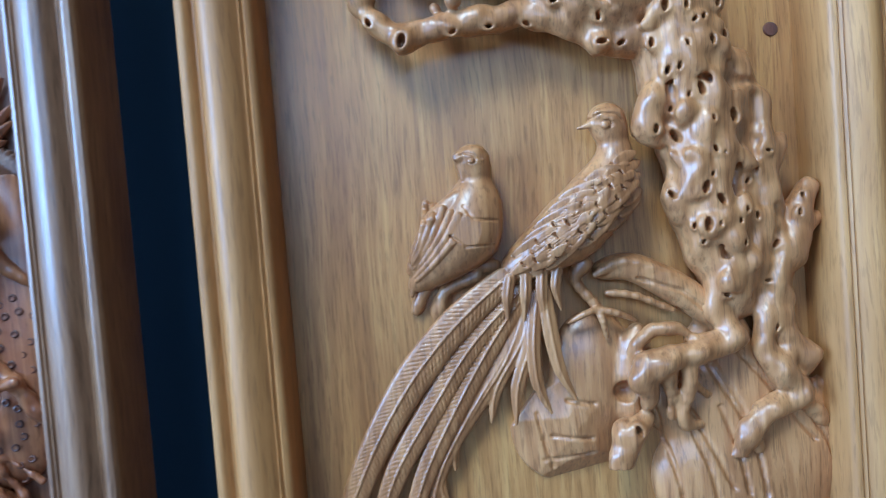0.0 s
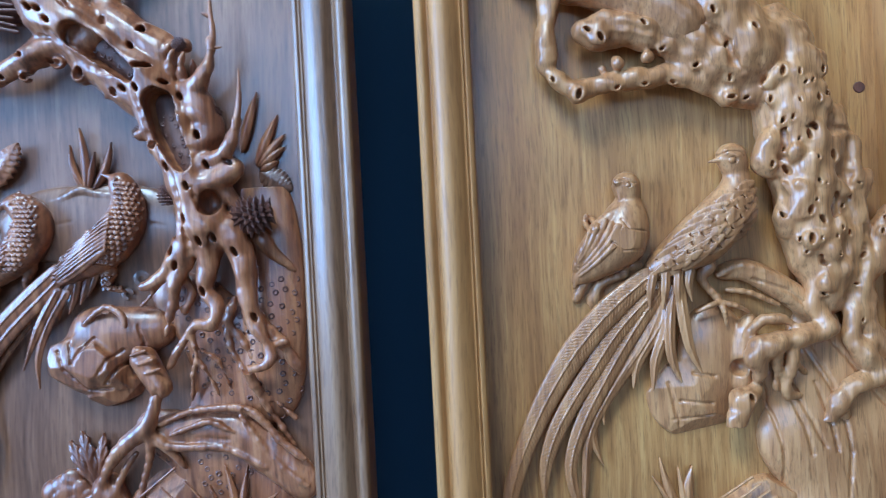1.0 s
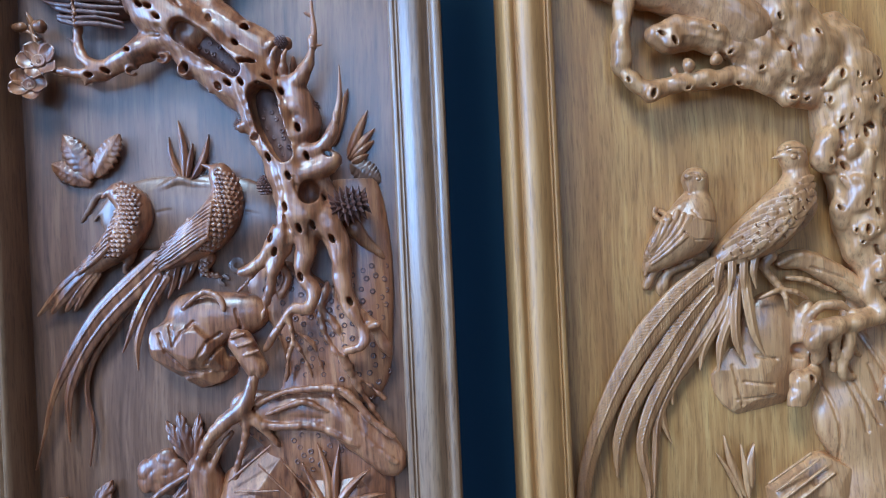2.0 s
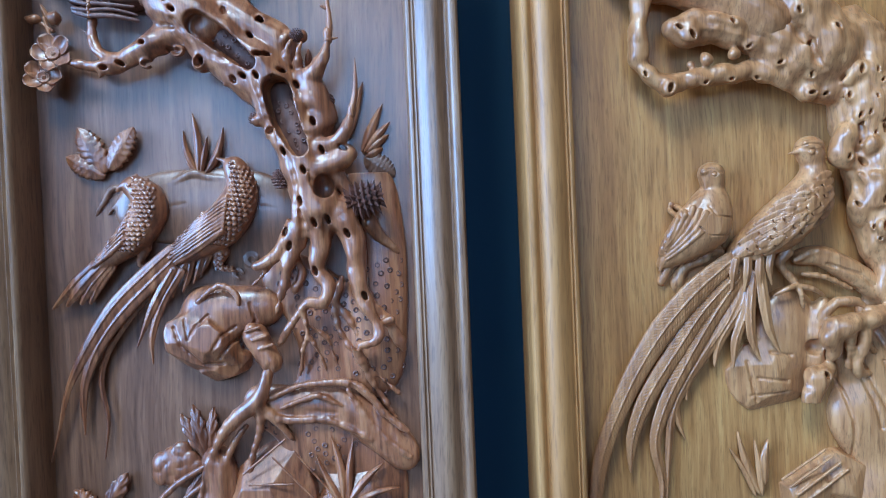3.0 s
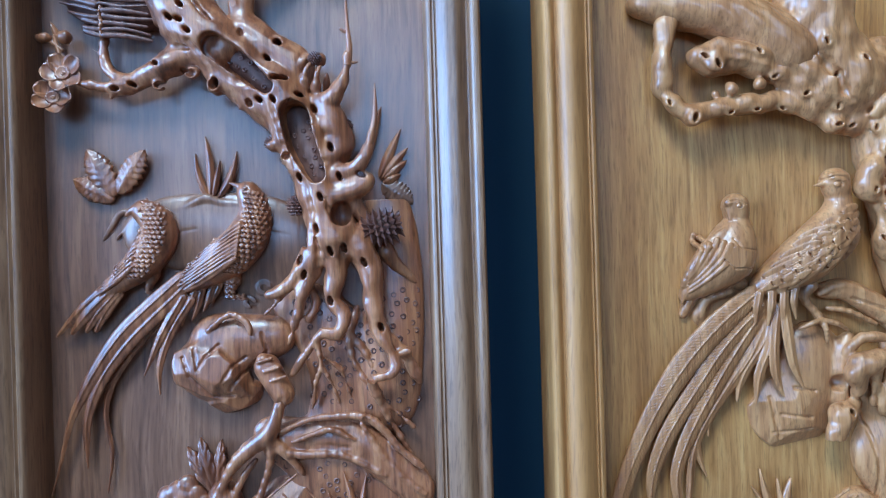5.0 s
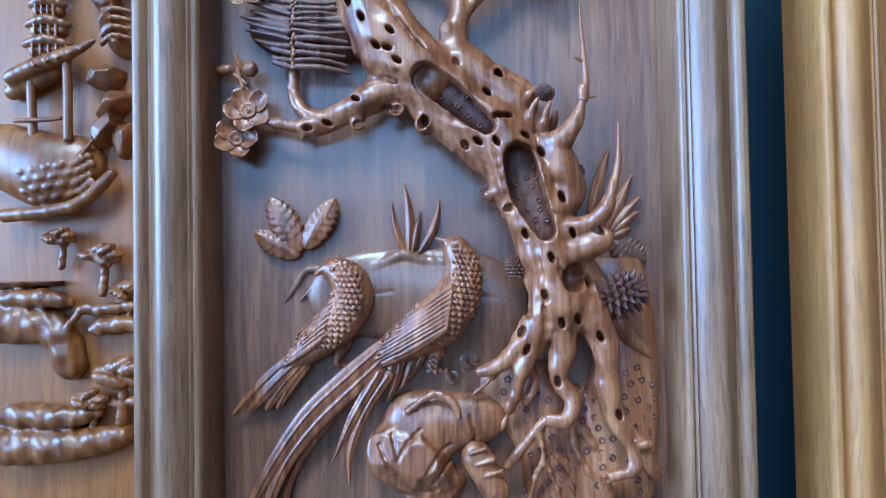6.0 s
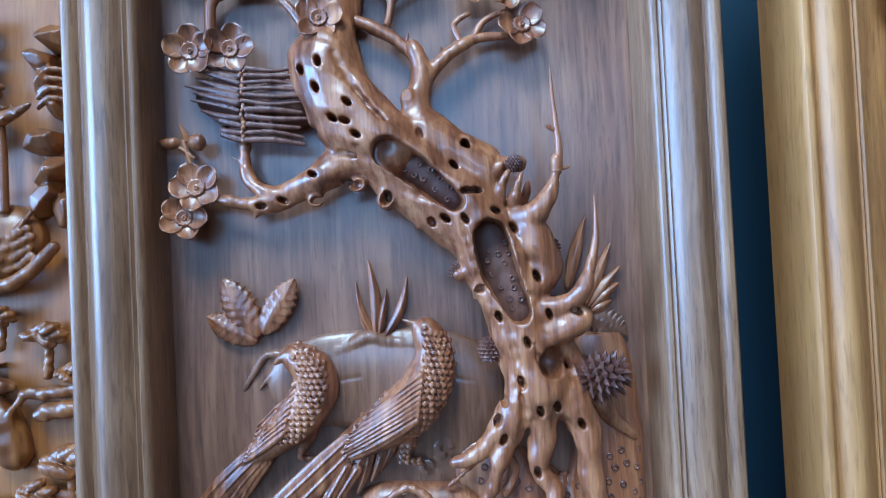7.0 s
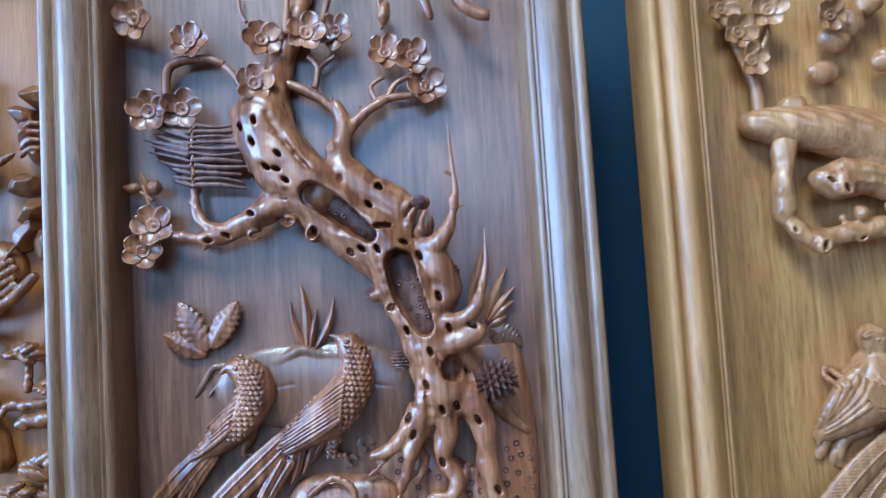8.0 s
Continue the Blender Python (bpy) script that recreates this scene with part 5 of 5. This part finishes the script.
cover.limb((-114.5, 187, 10, 10.1), (-86.5, 182, 14, 15.1), (-46.5, 172, 18, 19.2), (-6.5, 144, 18, 25), k=5)
for i in range(16):
    cover.blob((-60 + (i * 37 % 200), 225 + (i * 53 % 70), 10 + i % 5 * 3), (12, 9, 7), i * 47, 3)
cover.rough(10, 0.3, 2)
cover.part("branch", YELLOW_CARVED, YELLOW, "knobbly upper branch")
blossoms(YELLOW, YELLOW_CARVED, [(-115.5, 235, 16), (-122.5, 258, 14), (-100.5, 273, 18), (-59.5, 265, 22), (-132.5, 278, 12)], 14, 5)
rod(YELLOW, YELLOW_CARVED, "twig", [(-110.5, 195, 12, 5.1), (-112.5, 218, 12, 3.8), (-119.5, 236, 12, 2.5), (-126.5, 260, 10, 2.1)])
rod(YELLOW, YELLOW_CARVED, "twig", [(-113.5, 227, 12, 2.9), (-99.5, 258, 12, 2.5), (-105.5, 279, 12, 2.1)])

# ---- yellow panel: rocks and ground ----
ledge = Clay((-120, -330, -3), (168, 10, 34), 1.0)
ledge.limb((24.5, -53, 6, 5.4), (40.5, -52, 9, 7.4), (63.5, -66, 10, 8.8), (87.5, -85, 10, 8.8), (101.5, -100, 8, 7.4), k=5)
ledge.limb((19.5, -55, 12, 2.3), (35.5, -48, 15, 2.7), (58.5, -58, 16, 2.7), (82.5, -79, 14, 2), k=2)
ledge.limb((25.5, -67, 12, 2), (41.5, -70, 14, 2), (62.5, -81, 13, 1.7), k=2)
ledge.blob((17, -118, 0), (27, 40, 14), 0, 3)
ledge.rock((3, -150, 0), (34, 34, 13), 43, 8, 12, 2.5)
ledge.limb((41.5, -92, 10, 4.7), (34.5, -119, 10, 6.1), (35.5, -148, 8, 4.7), k=5)
ledge.blob((31.5, -129, 16), (7, 7, 12), 0, 2, True)
# the broad grooved slope
ledge.limb((62.5, -137, 2, 20.6), (100.5, -155, 3, 30.8), (138.5, -180, 3, 27.4), (101.5, -205, 3, 37.6), k=6, flat=2.2)
ledge.limb((85.5, -103, 3, 13.7), (115.5, -131, 4, 20.5), (149.5, -170, 3, 17.1), k=6, flat=2.0)
ledge.limb((84.5, -189, 3, 37.6), (111.5, -228, 3, 41), (98.5, -279, 3, 47.9), k=6, flat=2.2)
ledge.freeze()
for pts in (((48.5, -140, 14), (55.5, -169, 14), (60.5, -197, 14), (63.5, -234, 14)), ((67.5, -152, 15), (75.5, -177, 15), (79.5, -199, 15)), ((84.5, -115, 14), (96.5, -140, 15), (105.5, -166, 15), (107.5, -198, 15), (103.5, -237, 15)), ((99.5, -110, 12), (114.5, -131, 14), (140.5, -169, 14)), ((85.5, -143, 15), (94.5, -172, 15), (97.5, -197, 15)), ((135.5, -144, 12), (148.5, -170, 12), (155.5, -192, 12)), ((56.5, -127, 12), (71.5, -149, 14), (88.5, -193, 14)), ((78.5, -108, 10), (87.5, -129, 13), (99.5, -154, 15))):
    ledge.groove(pts, 1.7)
for pts in (((-2, -132), (13, -135)), ((-12, -154), (11, -157)), ((-17, -170), (12, -167)), ((-20, -140), (-16, -160), (-12, -175)), ((25.5, -62, 12), (45.5, -67, 12), (69.5, -83, 12)), ((42.5, -59, 12), (66.5, -69, 12), (89.5, -92, 12))):
    ledge.groove(pts, 1.5)
ledge.limb((152.5, -136, 8, 5.4), (162.5, -155, 8, 4.1), k=3)
ledge.limb((-84.5, -69, 2, 3.4), (-76.5, -54, 3, 3.1), (-54.5, -45, 4, 3.4), (-37.5, -45, 4, 4.1), k=3)
ledge.limb((-70.5, -70, 2, 3.4), (-66.5, -58, 4, 3.1), (-48.5, -51, 5, 3.4), k=3)
ledge.limb((-66.5, -71, 0, 10.3), (-44.5, -58, 0, 10.3), k=4, flat=3)
ledge.part("ledge", YELLOW_CARVED, YELLOW, "stepped rock ledge under the bird")
foot = Clay((-40, -270, -3), (168, -140, 26), 1.0)
foot.rock((28.5, -254, 2), (26, 20, 14), 51, 40, 14, 1.0)
foot.rock((57.5, -245, 2), (26, 22, 16), 52, -30, 14, 1.0)
foot.rock((95.5, -266, 2), (34, 26, 16), 53, 10, 14, 1.0)
for i in range(4):
    a, b = (1.5, -239, 15, 0.9), (36.5, -216, 15, 0.9)
    foot.limb((a[0] + i * 6, a[1] - i * 7, 15, 1.2), (b[0] + i * 6, b[1] - i * 6, 15, 1.2), k=1)
foot.part("boulder", YELLOW_CARVED, YELLOW, "faceted rocks by the lower root")
for root, tip, wide, bend in (((-14.5, -257, 3), (-34.5, -215, 3), 2.6, -2), ((-11.5, -256, 4), (-28.5, -200, 4), 3.4, 2), ((-10.5, -256, 5), (-15.5, -208, 5), 3.0, -1), ((-8.5, -246, 6), (-5.5, -207, 7), 4.0, 2)):
    leaf(YELLOW, YELLOW_CARVED, root, tip, wide, 3, 0, bend, "grass_blade")


# ---- yellow panel: the birds ----
cock = Clay((-162, -290, -2), (62, 56, 40), 0.64)
cock.limb((29.5, 38, 18, 10.6), (33.5, 24, 16, 7), (32.5, 12, 16, 10), (24.5, -6, 16, 17.3), (6.5, -25, 15, 18.7), (-10.5, -37, 13, 14.1), (-26.5, -47, 11, 8.1), k=4)
cock.limb((21.5, 36, 20, 3), (12.5, 34, 20, 0.7), k=1.5)
cock.limb((23.5, 41, 25, 3.3), (33.5, 41, 25, 2.6), k=2)
cock.freeze()
cock.eye(*(26.5, 34, 28)[:2], 2.6)
cock.groove(((18.5, 39, 28), (24.5, 41, 29), (32.5, 40, 29), (36.5, 36, 27)), 0.8)
rnd = random.Random(21)
for i in range(9, -1, -1):
    q = i / 10
    for j in range(5):
        w = (j - 2) * (6.4 - 1.4 * q) + 3.0 * (i % 2) + rnd.uniform(-0.5, 0.5)
        s = q + rnd.uniform(-0.025, 0.025) - 0.02 * abs(j - 2)
        cock.covert(40 - 72 * s + 0.52 * w, 2 - 42 * s - 0.85 * w, 8.0 + 10.0 * q, 3.5 + 0.5 * q, 212 + (j - 2) * 5 + rnd.uniform(-3, 3), 0.45)
cock.limb((12.5, -48, 12, 5), (6.5, -57, 12, 3), (16.5, -72, 13, 2.7), (20.5, -79, 13, 2.3), k=2)
for tip in ((1.5, -83, 14, 1.3), (22.5, -94, 15, 1.3), (39.5, -85, 14, 1)):
    heel = (17.5, -76, 16, 2)
    cock.limb(heel, ((heel[0] + tip[0]) / 2, (heel[1] + tip[1]) / 2 + 1.5, 18, 2.0), tip, k=1)
feathers(cock, [(-34.5, -53, 15, 7.3), (-62.5, -77, 15, 10.1), (-88.5, -107, 14, 10.5), (-111.5, -144, 13, 8.7), (-129.5, -183, 12, 7.3), (-140.5, -216, 11, 6.4), (-146.5, -255, 10, 5.1), (-149.5, -279, 9, 1.8)], 0.36)
feathers(cock, [(-26.5, -62, 13, 5.5), (-55.5, -92, 13, 7.8), (-78.5, -126, 12, 7.8), (-102.5, -165, 11, 6.9), (-114.5, -199, 9, 5.1), (-116.5, -228, 8, 0.9)], 0.34)
feathers(cock, [(-24.5, -65, 12, 5.1), (-45.5, -94, 12, 6.9), (-68.5, -133, 11, 6.9), (-87.5, -171, 10, 6), (-96.5, -204, 9, 4.6), (-91.5, -238, 8, 3.2), (-93.5, -264, 8, 0.9)], 0.34)
feathers(cock, [(-21.5, -69, 10, 4.1), (-37.5, -102, 10, 5.1), (-61.5, -139, 9, 5.1), (-80.5, -176, 8, 3.7), (-85.5, -215, 7, 2.8), (-88.5, -258, 7, 0.9)])
for pts in ([(-21.5, -69, 11, 3.7), (-35.5, -102, 11, 4.6), (-56.5, -134, 9, 4.6), (-68.5, -155, 8, 2.8), (-69.5, -170, 7, 0.7)], [(-19.5, -65, 12, 3.7), (-26.5, -92, 12, 4.6), (-42.5, -120, 10, 4.1), (-46.5, -142, 8, 0.7)], [(-18.5, -69, 14, 3.7), (-22.5, -95, 14, 4.1), (-30.5, -120, 12, 4.1), (-32.5, -144, 10, 0.7)], [(-16.5, -64, 16, 3.7), (-20.5, -94, 17, 4.1), (-19.5, -118, 16, 3.7), (-12.5, -138, 14, 0.7)], [(-12.5, -60, 18, 3.6), (-10.5, -87, 19, 4.5), (-6.5, -111, 18, 3.6), (2.5, -131, 15, 0.7)],
            [(-31.5, -52, 19, 3.2), (-33.5, -64, 18, 3.2), (-33.5, -77, 15, 0.5)], [(-22.5, -51, 20, 3.2), (-23.5, -64, 20, 3.2), (-24.5, -79, 16, 0.5)], [(-13.5, -50, 21, 3.2), (-14.5, -64, 21, 3.2), (-12.5, -81, 17, 0.5)], [(-4.5, -48, 21, 3.2), (-6.5, -60, 21, 2.7), (-3.5, -74, 18, 0.5)], [(-77.5, -162, 7, 3.2), (-78.5, -181, 7, 3.2), (-71.5, -203, 6, 0.5)]):
    feathers(cock, pts)
cock.part("bird", YELLOW_CARVED, YELLOW, "large carved bird with a sweeping feathered tail")

dove = Clay((-115, -75, -2), (-10, 50, 32), 0.6)
dove.limb((-47.5, 20, 16, 10), (-45.5, 7, 14, 7.3), (-48.5, -8, 13, 16), (-54.5, -24, 12, 20.2), (-69.5, -40, 8, 12.9), (-84.5, -54, 4, 3.7), k=3)
dove.limb((-53.5, 19, 19, 3.6), (-53.5, 9, 20, 1.4), k=1.5)
dove.limb((-55.5, 22, 22, 3.2), (-45.5, 24, 22, 2.7), k=1.5)
dove.limb((-57.5, -3, 21, 5.4), (-67.5, -15, 19, 9.1), (-77.5, -31, 14, 7.3), (-85.5, -44, 9, 3.2), k=1.0, flat=1.4)
dove.freeze()
dove.eye(*(-48.5, 19, 24)[:2], 1.8)
dove.groove(((-57.5, 22, 24), (-51.5, 24, 25), (-42.5, 20, 22)), 0.7)
a, b = (-57.5, -5, 25), (-86.5, -48, 12)
for i in range(6):
    dove.quill((a[0] + 3 - i * 4.0, a[1] - 10 + i * 2.4), (b[0] + 3 - i * 0.3, b[1] - 2 + i * 2.6), 2.3, 1.2, 0.5 + 0.1 * i, 1.5, 6, 0.04)
dove.groove(((-55.5, -7, 27), (-50.5, -15, 28), (-36.5, -17, 22)), 0.8)
dove.groove(((-64.5, -23, 26), (-55.5, -31, 26), (-39.5, -31, 20)), 0.8)
dove.limb((-83.5, -42, 8, 2.8), (-86.5, -59, 6, 1.4), k=1)
dove.part("bird", YELLOW_CARVED, YELLOW, "small plump carved bird behind the larger one")

bm = bmesh.new()
bmesh.ops.create_cone(bm, cap_ends=True, segments=20, radius1=0.0048, radius2=0.0040, depth=0.0012)
ob = part("wood_knot", bm, BROWN_DARK, YELLOW, "dark knot in the board", False)
u, v = (137.5, 91, 0)[:2]
ob.matrix_basis = pose(u / 1000, -0.0004, v / 1000, 90, 0, 0)
# the yellow carving fills its board a little wider than it was drawn
for ob in YELLOW.children:
    if ob.name.split(".")[0] not in ("board", "stile", "rail", "hanger"):
        ob.matrix_basis = Matrix.Translation((0.0035, 0, -0.0015)) @ Matrix.Diagonal((1.06, 1, 0.985, 1)) @ ob.matrix_basis


# ---- orange panel: towers, terraces and trees ----
tower = Clay((30, 40, -2), (150, 290, 34), 1.0)
for i, (u, v, h, r) in enumerate(((73, 238, 12, 13.3), (74, 222, 13, 16.4), (74, 206, 14, 17.9), (75, 256, 12, 11.7), (75, 273, 12, 10.2))):
    tower.limb((u - r, v, h, 3.0), (u, v + 2.5, h + 4, 4.0), (u + r, v - 1, h, 2.4), k=1.5)
    tower.limb((u - r * 0.6, v - 5, h - 2, 5.0), (u + r * 0.6, v - 5, h - 2, 5.0), k=1.5)
    for j in range(4):
        tower.limb((u + (j - 1.5) * r * 0.35, v - 2, h + 4, 1.2), (u + (j - 1.5) * r * 0.35, v - 10, h + 4, 1.2), k=0.6)
tower.part("pagoda", ORANGE_CARVED_SHADED, ORANGE, "tiered carved pagoda")
roof = Clay((0, 40, -2), (150, 240, 34), 1.0)
roof.limb((46, 180, 14, 6.2), (64, 187, 16, 6.2), (86, 194, 18, 5.4), (103, 200, 20, 3.5), (115, 205, 22, 1.5), k=2)
roof.limb((41, 171, 6, 6.3), (63, 179, 8, 6.3), (79, 186, 9, 4.7), k=3)
for i in range(5):
    a, b = (70, 188, 26, 1.1), (106, 200, 24, 1.1)
    roof.limb((a[0] - 6 + (b[0] - a[0]) * i / 4, a[1] + 6 + (b[1] - a[1]) * i / 4, 18, 1.2), (a[0] + (b[0] - a[0]) * i / 4, a[1] - 2 + (b[1] - a[1]) * i / 4, 24, 1.4), k=0.8)
roof.part("roof", ORANGE_CARVED_SHADED, ORANGE, "upswept pavilion roof")
rod(ORANGE, ORANGE_CARVED_SHADED, "pillar", [(90, 193, 16, 3.5), (91, 168, 16, 3.5), (91, 147, 16, 3.5), (91, 129, 16, 3.5)], bumps=0.03)
rod(ORANGE, ORANGE_CARVED_SHADED, "pillar", [(59, 186, 12, 3.5), (60, 157, 12, 3.5), (61, 128, 12, 3.5)], bumps=0.03)
rod(ORANGE, ORANGE_CARVED_SHADED, "rail", [(48, 146, 15, 1.9), (73, 146, 16, 1.9), (86, 147, 16, 1.6)], bumps=0.03)
terrace = Clay((0, -30, -2), (150, 160, 34), 0.9)
terrace.limb((32, 122, 3, 23.8), (71, 107, 4, 28.6), (92, 112, 4, 20.6), k=6, flat=1.6)
terrace.limb((39, 72, 12, 5.5), (95, 78, 16, 5), (123, 103, 12, 4.3), k=1.5)
terrace.limb((41, 112, 16, 1.6), (91, 111, 18, 1.5), (109, 129, 14, 1.6), k=1.5)
for i in range(4):
    for j in range(7):
        a, b, c = (58, 105, 17, 3.9), (96, 111, 16, 3.9), (113, 123, 10, 3.9)
        s = (j + 0.5 * (i % 2)) / 4
        u, v = (a[0] + (b[0] - a[0]) * s, a[1] + (b[1] - a[1]) * s) if s < 1 else (b[0] + (c[0] - b[0]) * (s - 1), b[1] + (c[1] - b[1]) * (s - 1))
        terrace.blob((u, v - i * 7.2, max(14, terrace.top(u, v - i * 7.2)) - 0.8), (4.6, 3.4, 2.2), 8 * (j % 3), 0.3)
terrace.part("terrace", ORANGE_CARVED_SHADED, ORANGE, "stone-built terrace with a raised rim")
crag = Clay((40, -230, -2), (165, 290, 30), 1.1)
for i, (u, v, h, r) in enumerate(((116, 182, 4, 13.5), (124, 159, 4, 13.5), (116, 139, 4, 12.7), (131, 132, 3, 11.9), (122, 223, 8, 11.8), (128, 206, 8, 9.5), (117, 240, 8, 11.8), (130, 256, 8, 13.4))):
    crag.rock((u, v, h), (r * 1.2, r * 0.7, r * 1.3), 60 + i, 25 * i, 12, 2.0)
for i in range(4):
    c = (126, 210, 20, 3.1)
    crag.limb((c[0] - 8, c[1] - 6 + i * 7, 16, 1.8), (c[0] + 2, c[1] + i * 7, 19, 2.2), (c[0] + 16, c[1] - 2 + i * 7, 16, 1.6), k=1)
crag.part("crag", ORANGE_CARVED_SHADED, ORANGE, "layered rocks beside the pavilion")
for n, (c, s) in enumerate((((114, 40, 12), 1.0), ((134, 12, 12), 0.8), ((128, -52, 14), 1.3), ((105, -72, 12), 0.9), ((81, 55, 12), 0.8))):
    pine = Clay((c[0] - 34, c[1] - 45, -2), (c[0] + 34, c[1] + 26, 30), 0.9)
    for j in range(7):
        a = j * 2.4 + n
        pine.blob((c[0] + 9 * s * math.cos(a), c[1] + 5 * s * math.sin(a), 12 + 3 * math.sin(a * 2)), (8 * s, 4 * s, 5), 30 * math.sin(a), 0.8)
    pine.limb((c[0], c[1], 8, 3.4 * s), (c[0] + 1, c[1] - 14 * s, 8, 2.8 * s), (c[0] - 1, c[1] - 30 * s, 7, 3.4 * s), k=1.5)
    pine.rough(4, 0.15, n)
    pine.part("small_tree", ORANGE_CARVED_SHADED, ORANGE)
huts = Clay((10, -240, -2), (160, 20, 28), 1.0)
huts.limb((39, 48, 12, 4.7), (70, 47, 14, 4.7), (90, 41, 10, 2), k=2)
huts.limb((36, 27, 6, 13.4), (73, 27, 6, 10.3), k=3)
huts.limb((39, 7, 10, 6.3), (69, 7, 12, 7), (88, 3, 10, 3.9), k=2)
huts.limb((40, -23, 10, 3.5), (82, -22, 12, 2.7), (90, -13, 12, 2.3), (101, 1, 10, 1.6), k=2)
huts.limb((35, -13, 4, 15.9), (73, -17, 4, 11.9), (86, -46, 4, 11.9), k=5)
huts.limb((96, -3, 8, 3.9), (121, -2, 10, 3.9), (140, 0, 10, 3.9), k=3)
huts.limb((108, -18, 8, 5.5), (126, -14, 10, 5.5), (142, -16, 10, 5.5), k=3)
huts.limb((40, -84, 8, 9.5), (82, -86, 10, 8.6), (109, -83, 8, 4.7), k=3)
huts.limb((39, -108, 6, 15.8), (89, -108, 8, 11.8), (129, -101, 6, 7.9), k=4)
huts.limb((112, -77, 6, 4), (141, -75, 8, 3.9), k=2)
huts.rough(12, 0.3, 4)
huts.part("village", ORANGE_CARVED_SHADED, ORANGE, "small carved roofs and cloud banks")
